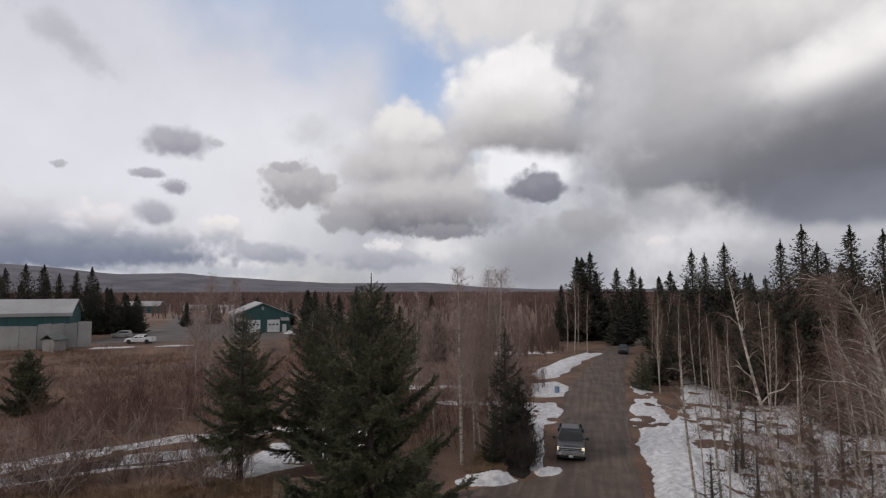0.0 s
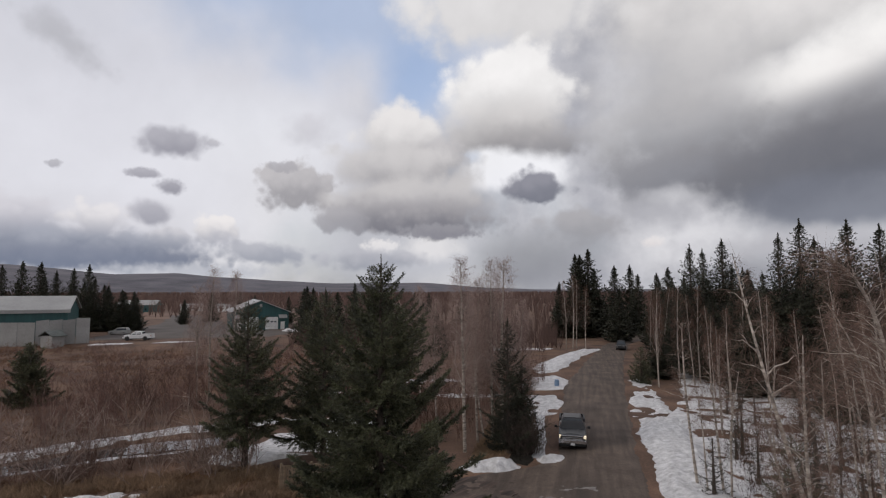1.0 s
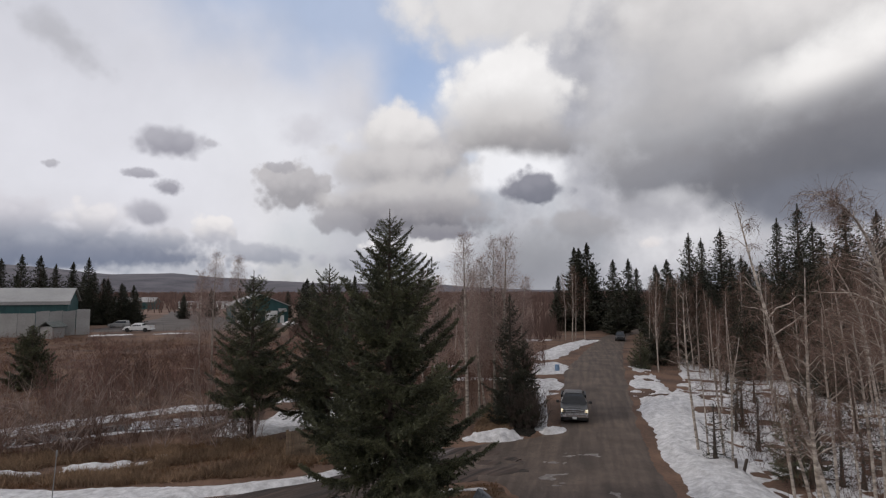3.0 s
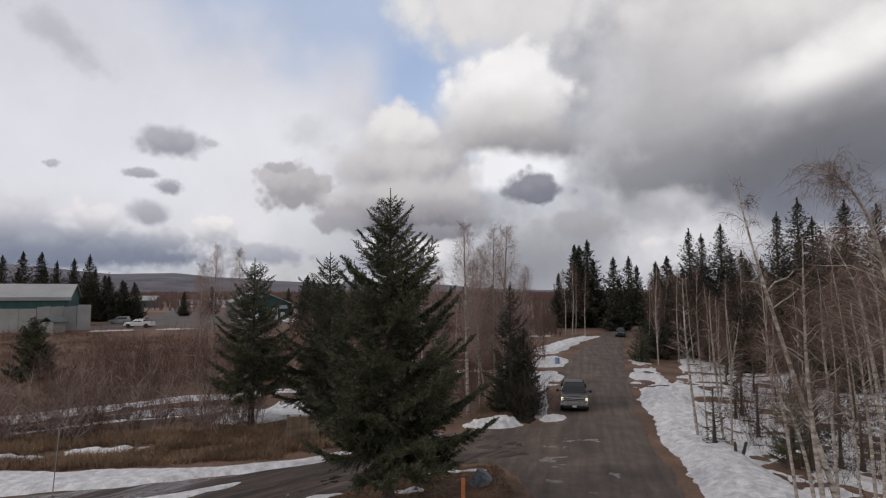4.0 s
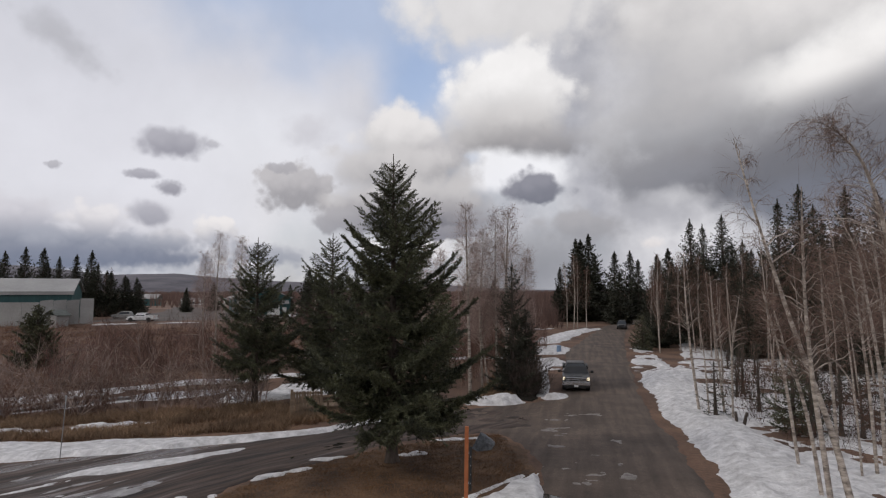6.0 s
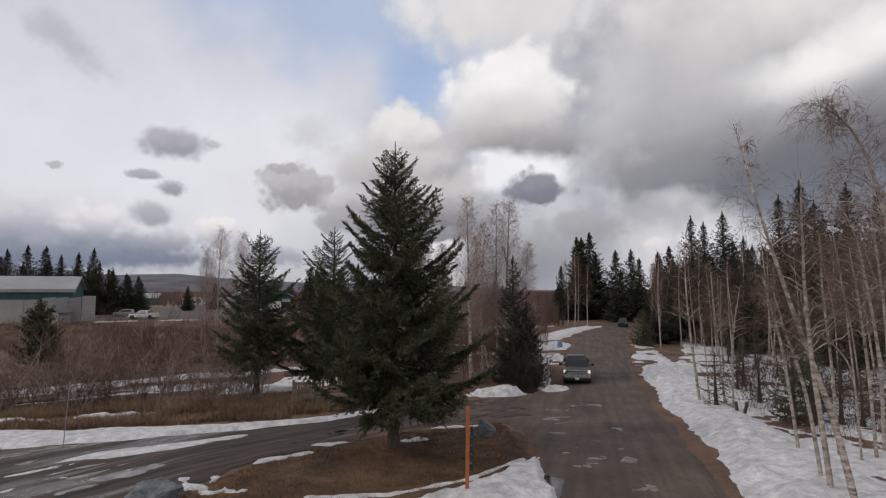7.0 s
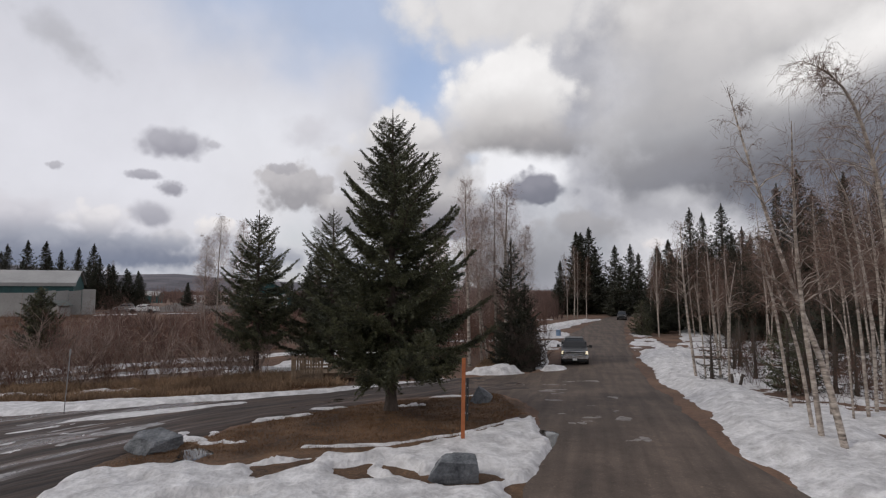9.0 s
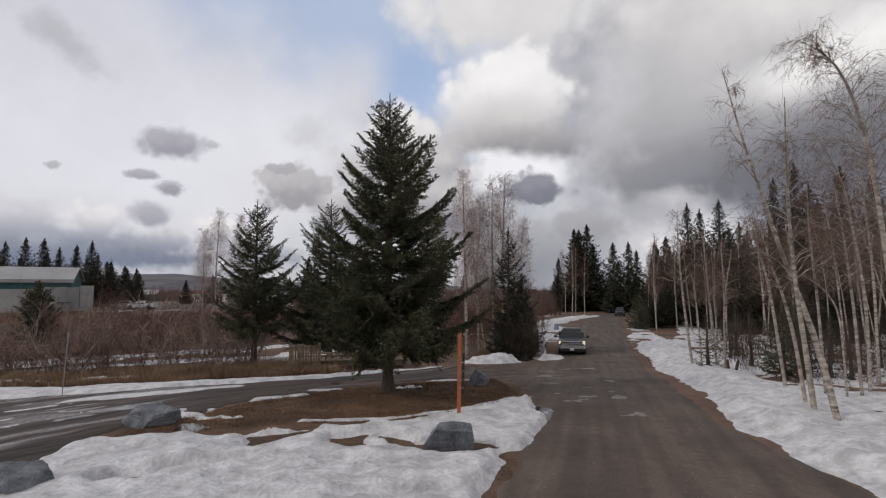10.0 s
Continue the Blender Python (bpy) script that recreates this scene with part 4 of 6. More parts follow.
def birch_parts(line, r0, seed, first=0.35, limbs=22, limb=0.22, subs=6, twigs=5, droop=0.25, up=0.9, twig_r=0.006, haze=0):
    """Trunk, limbs and hanging twigs of a bare birch along a bent line."""
    rng = np.random.default_rng(seed)
    T = bent(line)
    tall = np.linalg.norm(T[-1] - T[0])
    u = np.linspace(0, 1, len(T))
    wob = np.cumsum(rng.normal(0, 0.012, (len(T), 3)) * [1, 1, 0], 0)
    T = T + wob * u[:, None]
    trunk = tubes(T[None], (r0 * (1 - u) ** 0.75 + 0.012)[None], 7)
    at = first + (0.985 - first) * rng.uniform(0, 1, limbs) ** 1.1
    base = np.stack([np.interp(at, u, T[:, j]) for j in range(3)], 1)
    along = unit(np.gradient(T, axis=0))
    ax = np.stack([np.interp(at, u, along[:, j]) for j in range(3)], 1)
    az = rng.uniform(0, 6.283, limbs)
    out = np.stack([np.cos(az), np.sin(az), np.zeros(limbs)], 1)
    L = limb * tall * (1.2 - 0.95 * at) * rng.uniform(0.55, 1.25, limbs)
    d = unit(out + ax * up * rng.uniform(0.6, 1.5, (limbs, 1)))
    s = np.linspace(0, 1, 5)
    C = base[:, None, :] + d[:, None, :] * (L[:, None] * s)[:, :, None]
    C[:, :, 2] -= droop * L[:, None] * s ** 2.2
    C[:, 1:] += rng.normal(0, 0.03, (limbs, 4, 3)) * L[:, None, None]
    r = r0 * 0.28 * (L / L.max())[:, None] * (1 - s)[None] ** 0.8 + twig_r
    big = tubes(C, r, 4)

    def fork(C, L, count, scale, drop, steps, rad):
        n = len(C)
        k = rng.uniform(0.25, 1.0, (n, count))
        i0 = np.clip((k * (C.shape[1] - 1)).astype(int), 0, C.shape[1] - 2)
        fr = (k * (C.shape[1] - 1) - i0)[..., None]
        rows = np.arange(n)[:, None]
        p = C[rows, i0] * (1 - fr) + C[rows, i0 + 1] * fr
        dd = unit(unit(C[:, -1] - C[:, 0])[:, None, :] + 0.75 * rng.normal(size=(n, count, 3)))
        l = scale * L[:, None] * rng.uniform(0.5, 1.3, (n, count))
        ss = np.linspace(0, 1, steps)
        Q = p[:, :, None, :] + dd[:, :, None, :] * (l[:, :, None] * ss)[..., None]
        Q[..., 2] -= drop * l[:, :, None] * ss ** 2
        Q, l = Q.reshape(-1, steps, 3), l.reshape(-1)
        return Q, l, tubes(Q, np.tile((rad * (1 - 0.75 * ss))[None], (len(Q), 1)), 3)

    Q, l, mid = fork(C, L, subs, 0.45, 0.25 + droop, 4, twig_r * 1.2)
    W, _, _ = fork(Q, l, twigs, 0.75, 0.15 + droop, 2, twig_r)
    if haze:
        hu = first + (1.0 - first) * rng.beta(1.6, 1.5, haze)
        k = (hu - first) / (1 - first)
        mid_ = np.stack([np.interp(hu, u, T[:, j]) for j in range(3)], 1)
        wide = limb * tall * 0.9 * (k + 0.03) ** 0.5 * (1.03 - k) ** 0.85
        ang = rng.uniform(0, 6.283, haze)
        o = np.stack([np.cos(ang), np.sin(ang), np.zeros(haze)], 1)
        p0 = mid_ + o * (wide * np.sqrt(rng.uniform(0.02, 1, haze)))[:, None]
        dv = unit(o * 0.55 + np.array([[0, 0, 0.6]]) + 0.6 * rng.normal(size=(haze, 3)))
        W2 = np.stack([p0, p0 + dv * rng.uniform(0.35, 1.0, (haze, 1))], 1)
        W = np.concatenate([W, W2])
    fv, ff = slivers(W[:, 0], W[:, 1], twig_r * 2.2, rng)
    return trunk, big, (np.concatenate([mid[0], fv]), [mid[1], ff + len(mid[0])])


def birch(line, label, group="birches", name="birch_tree", bark=None, twig=None, **shape):
    x, y = line[0][0], line[0][1]
    z = ground_at(x, y)
    ob = thing(name, pose(x, y, z), label, "tree", group)
    local = [(a - x, b - y, c - z if i else -0.15) for i, (a, b, c) in enumerate(line)]
    t, l, w = birch_parts(local, **shape)
    part("trunk", mesh_of("trunk", *t, bark or M_BIRCH), M_BIRCH, ob)
    part("branchwork", mesh_of("branchwork", *l, bark or M_BIRCH), M_BIRCH, ob, kind="stuff")
    part("twigwork", mesh_of("twigwork", *w, twig or M_BIRCH_TWIG), M_BIRCH_TWIG, ob, kind="stuff")
    return ob


# the large spruces beside the driveway
spruce(-2.5, 22.2, "large dark green spruce on an island of dead grass", tall=12.4, reach=3.9, clear=2.0, limbs=165, step=0.075, blade=0.095, every=0.0135, seed=5, ragged=0.34, slim=0.70, sag=0.2, fat=0.42, fluff=0.05)
spruce(-13.1, 37.6, "dark green spruce with a bare lower trunk beside the bridge", tall=11.5, reach=3.4, clear=2.7, limbs=120, step=0.11, blade=0.125, every=0.024, seed=7, ragged=0.34, slim=0.68, sag=0.16, fat=0.45, fluff=0.06)
spruce(-8.6, 40.9, "dark green spruce growing behind a wooden footbridge", tall=12.2, reach=3.8, clear=1.2, limbs=130, step=0.11, blade=0.125, every=0.024, seed=9, ragged=0.34, slim=0.68, fat=0.45, fluff=0.06)
spruce(4.7, 40.8, "slim dark spruce with dead lower limbs among birches", tall=9.8, reach=1.7, clear=0.3, limbs=150, step=0.13, blade=0.16, every=0.05, seed=11, ragged=0.5, slim=0.6, needle=M_NEEDLE_FAR)
spruce(5.9, 41.8, "short dark spruce beside the ditch", tall=6.4, reach=1.6, clear=0.2, limbs=130, step=0.13, blade=0.16, every=0.05, seed=12, ragged=0.4, slim=0.6, needle=M_NEEDLE_FAR)
spruce(-44.4, 60, "small dark spruce standing alone in brown brush", tall=6.9, reach=2.7, clear=0.3, limbs=130, step=0.16, blade=0.24, every=0.05, seed=13, ragged=0.25, slim=0.7)
spruce(16.6, 27.2, "young spruce with thin limbs standing in snow", tall=4.4, reach=1.6, clear=0.3, limbs=60, step=0.12, blade=0.10, every=0.03, seed=14, ragged=0.35, slim=0.7)
spruce(25.2, 70, "young bushy spruce at the road's snowy edge", tall=4.6, reach=1.6, clear=0.1, limbs=90, step=0.16, blade=0.18, every=0.06, seed=15, ragged=0.2, slim=0.6)
spindly = [spruce(17.5 + i, 30, "spindly young spruce with sparse limbs in the snow", tall=3.4, reach=0.85, clear=0.2, limbs=46, step=0.16, blade=0.09, every=0.045, seed=60 + i, ragged=0.45, slim=0.6, group="young spruces", needle=M_NEEDLE_FAR) for i in range(2)]
g = random.Random(8)
for i in range(26):
    y = g.uniform(26, 60)
    x = 6.5 + y * 0.28 + g.uniform(1.5, 13)
    k = g.uniform(0.6, 1.4)
    copy_thing(spindly[i % 2], Matrix()).matrix_basis = pose(x, y, ground_at(x, y), 0, 0, g.uniform(0, 360)) @ Matrix.Diagonal((k, k, k, 1))
for ob, (x, y) in zip(spindly, ((18.6, 33.5), (14.8, 31.2))):
    ob.matrix_basis = pose(x, y, ground_at(x, y))

# the tall wood: three shapes, repeated
wood, far_wood = [], []
for sd, reach, slim in ((21, 4.0, 0.88), (22, 3.6, 0.82), (23, 4.4, 0.92)):
    wood.append(spruce(36 + sd, 100 + sd, "tall dark green spruce at the edge of the wood", tall=18.5, reach=reach, clear=0.8, limbs=260, step=0.31, blade=0.42, every=0.12, seed=sd, ragged=0.34, slim=slim, needle=M_NEEDLE_FAR, group="tall spruces", fluff=0.2, sag=0.3))
for sd, reach, slim in ((24, 4.2, 0.88), (25, 3.8, 0.84)):
    far_wood.append(spruce(36 + sd, 100 + sd, "dark spruce standing far off in bare woods", tall=18.5, reach=reach, clear=0.4, limbs=200, step=0.45, blade=0.7, every=0.2, seed=sd, ragged=0.34, slim=slim, needle=M_NEEDLE_FAR, group="far spruces", fluff=0.3, sag=0.3))
TALL = [(38.7, 85, 19.0), (42.3, 88, 18.5), (45.7, 88.8, 20.3), (38.9, 63, 18.4), (41.2, 62.7, 20.0), (46.1, 67.2, 18.4), (48.4, 65, 20.2), (53.1, 66, 19.8), (57.9, 80, 16.0), (45.4, 115, 15.4), (46.5, 112, 16.4), (33.9, 137, 20.9),
        (37.6, 139.5, 22.4), (35.4, 138, 20.8), (39.6, 141, 17.5), (47.6, 150, 18.6), (52, 150, 18.9), (52.3, 145, 16.1), (36, 141, 17), (31, 143, 14), (49, 100, 14), (56, 95, 15), (60, 70, 17), (48, 76, 14), (51, 60, 15), (46, 68, 13.5), (35.5, 72, 11), (39.5, 74, 12), (33, 79, 10.5),
        (62, 60, 18), (58, 52, 15), (66, 66, 19), (70, 75, 18), (41, 126, 12), (57, 128, 15), (63, 112, 16), (29, 137, 9), (44, 82, 11), (64, 88, 17), (53, 52, 11), (48, 54, 10), (36, 50, 9), (42, 44, 11), (50, 40, 13), (57, 44, 15), (64, 48, 17), (72, 58, 18), (34, 62, 9), (29, 74, 7), (44, 96, 13), (50, 118, 14), (46, 47, 10), (55, 60, 13), (68, 40, 16), (60, 36, 14), (52, 33, 12), (39, 69, 13), (76, 68, 19), (56, 75, 16), (49, 92, 16), (43, 78, 15), (47, 63, 15), (60, 80, 17), (40, 93, 12), (43, 108, 14), (52, 108, 15), (66, 100, 18), (62, 52, 17), (56, 66, 16), (49, 70, 17), (72, 88, 18)]
LEFT = [(-117.8, 147, 17.7), (-112.5, 147, 18.8), (-107.5, 147, 18.5), (-103.2, 147, 16.2), (-98.7, 147, 16.7), (-94.5, 147, 17.9), (-92, 150, 12.4), (-86.5, 150, 10.4), (-83.8, 150, 10.5), (-89.5, 148, 11), (-97, 152, 13), (-101, 150, 14), (-110, 152, 15), (-122, 150, 16),
        (-81.9, 175, 7.5), (-79.3, 190, 9.9), (-76.8, 210, 10.3), (-73, 215, 9), (-84, 180, 8), (-70, 205, 8), (-29.4, 120, 12.4), (-19.7, 125, 13.7), (-13.1, 130, 12.1), (-4.6, 95, 11.4), (-27, 118, 10), (-23, 122, 11.5), (-16, 127, 11), (-31, 126, 10), (-91, 144, 14), (-88, 145, 12), (-85.5, 147, 11), (-93, 143, 13), (-82, 148, 9), (-125, 148, 17), (-120, 146, 13), (-115, 149, 14), (-105, 150, 13), (-10, 128, 9), (-1, 98, 8.5),
        (-35, 150, 12), (-42, 200, 11), (-25, 160, 12), (8, 190, 11), (20, 210, 12), (16, 165, 10), (-60, 240, 12), (-5, 230, 11), (-50, 180, 9)]
rng = random.Random(3)
placed = set()
for n_, (x, y, tall) in enumerate(TALL + LEFT):
    src = far_wood[n_ % 2] if y > 108 else wood[n_ % 3]
    k = tall / 18.5
    wide = k * rng.uniform(0.95, 1.25) * (1.3 if tall < 13 else 1.0) * ((1.12 if x > 0 else 1.0) if y > 108 else 1.12)
    m = pose(x, y, ground_at(x, y), 0, 0, rng.uniform(0, 360)) @ Matrix.Diagonal((wide, wide, k, 1))
    if src.name in placed:
        copy_thing(src, Matrix()).matrix_basis = m
    else:
        placed.add(src.name)
        src.matrix_basis = m

# birches beside the driveway's mouth
PALE = "pale bare birch with fine purple-brown twigs"
for line, r0, sd in (
    ([(1.6, 40.9, 0), (1.5, 40.9, 7), (1.4, 41, 14.0)], 0.13, 31),
    ([(2.7, 43.5, 0), (2.5, 43.5, 6), (2.9, 44, 12.6)], 0.08, 32),
    ([(3.9, 43.8, 0), (3.8, 43.8, 7), (3.8, 44, 13.9)], 0.10, 33),
    ([(4.5, 41.9, 0), (4.4, 41.9, 7), (4.7, 42, 13.9)], 0.14, 34),
    ([(3.3, 44.8, 0), (2.6, 45, 5), (2.2, 45, 11.5)], 0.07, 35),
    ([(-0.4, 46, 0), (-0.7, 46, 5), (-0.5, 46, 11)], 0.06, 36),
    ([(5.6, 45, 0), (6.1, 45, 5), (6.6, 45, 11)], 0.06, 37),
    ([(-1.9, 52, 0), (-2.3, 52, 6), (-2.1, 52, 12)], 0.09, 38),
    ([(-25.8, 62, 0), (-25.9, 62, 7), (-25.6, 62, 14.2)], 0.10, 39),
    ([(-23.4, 63, 0), (-23.6, 63, 7), (-23.4, 63, 13.7)], 0.09, 40),
    ([(-27.6, 63, 0), (-27.8, 63, 6), (-27.6, 63, 12)], 0.08, 30),
):
    birch(line, PALE, r0=r0, seed=sd, first=0.28, limbs=40, limb=0.21, subs=7, twigs=6, droop=0.08, up=1.45, twig_r=0.0048, haze=3800)

# leaning birches over the snow
LEAN = "leaning pale birch with peeling bark over snow"
for line, r0, sd, fi, li in (
    ([(10.4, 15.0, 0), (10.51, 15.7, 2.76), (10.58, 16.4, 4.04), (10.38, 17.0, 5.56), (10.22, 17.6, 7.4), (9.99, 18.1, 9.33), (9.88, 18.4, 10.52), (9.88, 19.2, 12.83)], 0.194, 41, 0.6, 10),
    ([(10.43, 16.0, 0), (10.19, 16.0, 3.27), (10.02, 16.0, 4.73), (9.95, 16.0, 6.54), (9.79, 15.8, 8.19), (9.59, 15.4, 10.34)], 0.158, 42, 0.42, 26),
    ([(10.86, 17.0, 0), (10.57, 17.0, 3.31), (10.24, 17.0, 4.69), (9.89, 17.0, 5.74), (9.64, 17.0, 6.79)], 0.115, 43, 0.5, 14),
    ([(13.5, 16.7, 0), (13.45, 16.7, 4.7), (13.27, 16.7, 7.12), (13.0, 16.7, 9.42), (12.61, 16.7, 11.22), (11.97, 16.7, 12.32), (11.0, 16.7, 12.72)], 0.173, 44, 0.38, 44),
    ([(14.88, 20.0, 0), (14.74, 20.0, 4.56), (14.56, 20.0, 6.62), (14.32, 20.0, 8.51)], 0.115, 45, 0.4, 22),
    ([(15.96, 21.0, 0), (16.04, 21.0, 4.3), (15.7, 21.0, 6.91), (15.37, 21.0, 9.34), (14.25, 21.0, 11.09)], 0.13, 46, 0.42, 26),
    ([(18.73, 24.0, 0), (18.81, 24.0, 5.87), (18.6, 24.0, 8.89), (18.37, 24.0, 11.19)], 0.13, 47, 0.4, 20),
    ([(13.91, 20.5, 0), (13.75, 20.5, 4.54), (13.57, 20.5, 7.08), (13.55, 20.5, 9.03)], 0.108, 55, 0.4, 20),
    ([(12.15, 20.0, 0), (11.7, 20.0, 4.87), (11.26, 20.0, 6.52), (11.05, 20.0, 7.46)], 0.108, 56, 0.5, 14),
    ([(14.33, 20.0, 0), (14.25, 20.0, 3.95), (13.68, 20.0, 4.87), (12.92, 20.0, 5.34)], 0.0648, 58, 0.5, 6),
    ([(14.82, 33.1, 0), (14.38, 33.1, 4.01), (14.17, 33.1, 6.74), (14.14, 33.1, 9.69)], 0.173, 48, 0.45, 20),
    ([(15.75, 32.0, 0), (15.55, 32.0, 2.74), (15.29, 32.0, 6.03), (15.19, 32.0, 8.53)], 0.144, 49, 0.45, 18),
    ([(15.66, 31.0, 0), (15.74, 31.0, 4.09), (16.33, 31.0, 7.14)], 0.115, 50, 0.5, 12),
    ([(14.85, 32.0, 0), (14.67, 32.0, 3.72), (14.36, 32.0, 6.03)], 0.0864, 57, 0.5, 12),
    ([(20.6, 40.3, 0.0), (20.7, 40, 4), (20.4, 40, 8.5)], 0.08, 51, 0.5, 12),
    ([(24.5, 33.1, 0.0), (24.0, 33, 5), (23.2, 33, 10)], 0.08, 52, 0.45, 16),
    ([(26.4, 37.6, 0.0), (26.4, 37.6, 5), (25.6, 37.6, 10.5)], 0.08, 53, 0.45, 16),
    ([(29.8, 37.6, 0.0), (29.0, 37.6, 5), (28.2, 37.6, 11)], 0.08, 54, 0.45, 16),
    ([(22.5, 27, 0.0), (21.6, 27, 4.6), (20.2, 27, 9.6)], 0.08, 56, 0.45, 16),
    ([(27.5, 29, 0.0), (27.0, 29, 5), (26.4, 29, 11)], 0.09, 57, 0.45, 16),
    ([(20.5, 24.5, 0.0), (20.0, 24.5, 6), (18.6, 24.5, 11.8)], 0.10, 141, 0.35, 24),
    ([(23.0, 31.5, 0.0), (22.6, 31.5, 6.5), (21.8, 31.5, 13)], 0.10, 143, 0.35, 24),
    ([(21.5, 36.5, 0.0), (21.2, 36.5, 6), (20.9, 36.5, 11.5)], 0.09, 145, 0.35, 22),
    ([(28.0, 34.0, 0.0), (27.6, 34, 7), (26.8, 34, 14)], 0.10, 146, 0.35, 24),
):
    birch(line, LEAN, r0=r0 * 0.46, seed=sd, first=fi, limbs=int(li * 1.6), limb=0.21, subs=7, twigs=6, haze=li * 14, droop=0.3, up=1.1, twig_r=0.0036, group="leaning birches", twig=M_LEAN_TWIG)

# bare aspens and birches farther off, two shapes repeated
far_birch = [birch([(26.2 + i * 3, 67 + i, 0.0), (26 + i * 3, 67 + i, 6), (26.3 + i * 3, 67 + i, 12)], "thin bare birch with grey twigs", r0=0.085, seed=70 + i, first=0.3, limbs=26, limb=0.16, subs=4, twigs=3, droop=0.03, up=2.0, twig_r=0.009, haze=700, group="far birches", twig=M_SAPLING) for i in range(3)]
FAR_BIRCH = [(27.5, 70.5, 9), (29.5, 75, 10), (31, 68, 11), (33, 82, 12), (30, 62, 10), (34, 58, 11), (36, 66, 12), (32, 54, 9.5), (39, 55, 11), (44, 58, 12), (28, 57, 9), (26.3, 110, 15), (25.2, 111, 13.5), (27.5, 112, 14), (28.6, 109, 12.5), (-92, 146, 12), (-88, 146, 13), (-90, 145, 11),
             (34, 90, 11), (37, 95, 12), (42, 100, 12), (41, 104, 11), (44, 110, 12), (48, 120, 12), (24, 48, 8.5), (22.4, 45, 8), (27, 52, 10), (30, 47, 10), (34, 44, 11), (38, 48, 12), (-14, 70, 9), (-6, 78, 10), (2, 84, 9), (6, 75, 8), (-20, 85, 9), (10, 100, 9)]
for i, (x, y, tall) in enumerate(FAR_BIRCH):
    made = copy_thing(far_birch[i % 3], pose(x, y, ground_at(x, y)))
    k = tall / 12
    made.matrix_basis = pose(x, y, ground_at(x, y), rng.uniform(-3, 3), rng.uniform(-4, 4), rng.uniform(0, 360)) @ Matrix.Diagonal((k, k, k, 1))


# ---- brush, saplings, grass and far woods ----
def brush(name, spots, mat, label, stems, tall, lean, forks, radius, seed, category="brush"):
    """Thickets: forked stems that spread from many roots, as one object."""
    g = np.random.default_rng(seed)
    root = np.repeat(np.asarray(spots, float), stems, 0)
    n = len(root)
    size = np.repeat(g.uniform(0.55, 1.15, len(spots)), stems)
    P0 = root + g.normal(0, 0.22, (n, 2))
    z0 = height(P0[:, 0], P0[:, 1]) - 0.05
    d = unit(np.concatenate([g.normal(0, lean, (n, 2)), np.ones((n, 1))], 1))
    l = tall * size * g.uniform(0.5, 1.15, n)
    s = np.linspace(0, 1, 3)
    C = np.concatenate([P0, z0[:, None]], 1)[:, None, :] + d[:, None, :] * (l[:, None] * s)[:, :, None]
    C[:, 1:] += g.normal(0, 0.05, (n, 2, 3)) * l[:, None, None]
    pieces = [tubes(C, np.tile((radius * (1 - 0.8 * s))[None], (n, 1)), 3)]
    k = g.uniform(0.25, 0.95, (n, forks))
    i0 = (k * 2).astype(int).clip(0, 1)
    fr = (k * 2 - i0)[..., None]
    rows = np.arange(n)[:, None]
    p = (C[rows, i0] * (1 - fr) + C[rows, i0 + 1] * fr).reshape(-1, 3)
    dd = unit(np.repeat(d, forks, 0) + 0.55 * g.normal(size=(n * forks, 3)))
    ll = np.repeat(l, forks) * g.uniform(0.22, 0.5, n * forks)
    V, F = pieces[0]
    fv, ff = slivers(p, p + dd * ll[:, None], radius * 1.5, g)
    return tagged(new(name, mesh_of(name, np.concatenate([V, fv]), [F, ff + len(V)], mat, False)), label, category, kind="stuff")


def scatter(n, outline, seed, away=(), thin=0.25, clump=6):
    """About n places inside an outline, off the lines given with their half-widths."""
    g = np.random.default_rng(seed)
    xs, ys = [p[0] for p in outline], [p[1] for p in outline]
    out = []
    while len(out) < n:
        x, y = g.uniform(min(xs), max(xs), 4000), g.uniform(min(ys), max(ys), 4000)
        ok = (inside(x, y, outline) > 0) & (g.uniform(0, 1, 4000) < thin + (1 - thin) * (fractal(x, y, clump, 3, seed) > -0.1))
        for line, half in away:
            ok &= line_distance(x, y, line) > half
        out.extend(np.stack([x, y], 1)[ok].tolist())
    return out[:n]


MARSH = [(-70, 34), (-40, 36), (-22, 52), (-6, 48), (4, 50), (8, 62), (12, 82), (0, 100), (-30, 108), (-52, 111), (-66, 108), (-95, 102), (-95, 60)]
brush("willow_brush", scatter(1250, MARSH, 1, [(CREEK, 2.0)], 0.02, 8), M_BRUSH, "dense red-brown leafless willow brush on marshy ground", 7, 2.1, 0.42, 7, 0.011, 2)
brush("willow_brush", scatter(90, [(-34, 33), (-18, 37), (-14, 40), (-20, 44), (-28, 40), (-40, 34)], 3), M_SAPLING, "grey-brown tangled bare brush along the creek", 7, 2.6, 0.45, 12, 0.012, 4)
brush("willow_brush", scatter(120, [(-33, 44), (-20, 53), (-16, 60), (-28, 62), (-36, 52)], 41), M_BRUSH, "tall red-brown bare brush beyond the creek", 6, 5.4, 0.2, 12, 0.014, 42)
brush("alder_brush", scatter(44, [(-34, 34.5), (-12, 36.4), (-12, 41), (-36, 41)], 5), M_ALDER, "pale grey leaning alder stems beside the creek", 5, 4.6, 0.55, 18, 0.022, 6)
brush("sapling_thicket", scatter(1400, [(33, 58), (35, 72), (38, 92), (46, 118), (90, 110), (90, 56), (66, 40), (50, 42)], 7), M_THICKET, "thin dark brown saplings crowded under tall trees", 2, 6.0, 0.10, 18, 0.018, 8, "saplings")
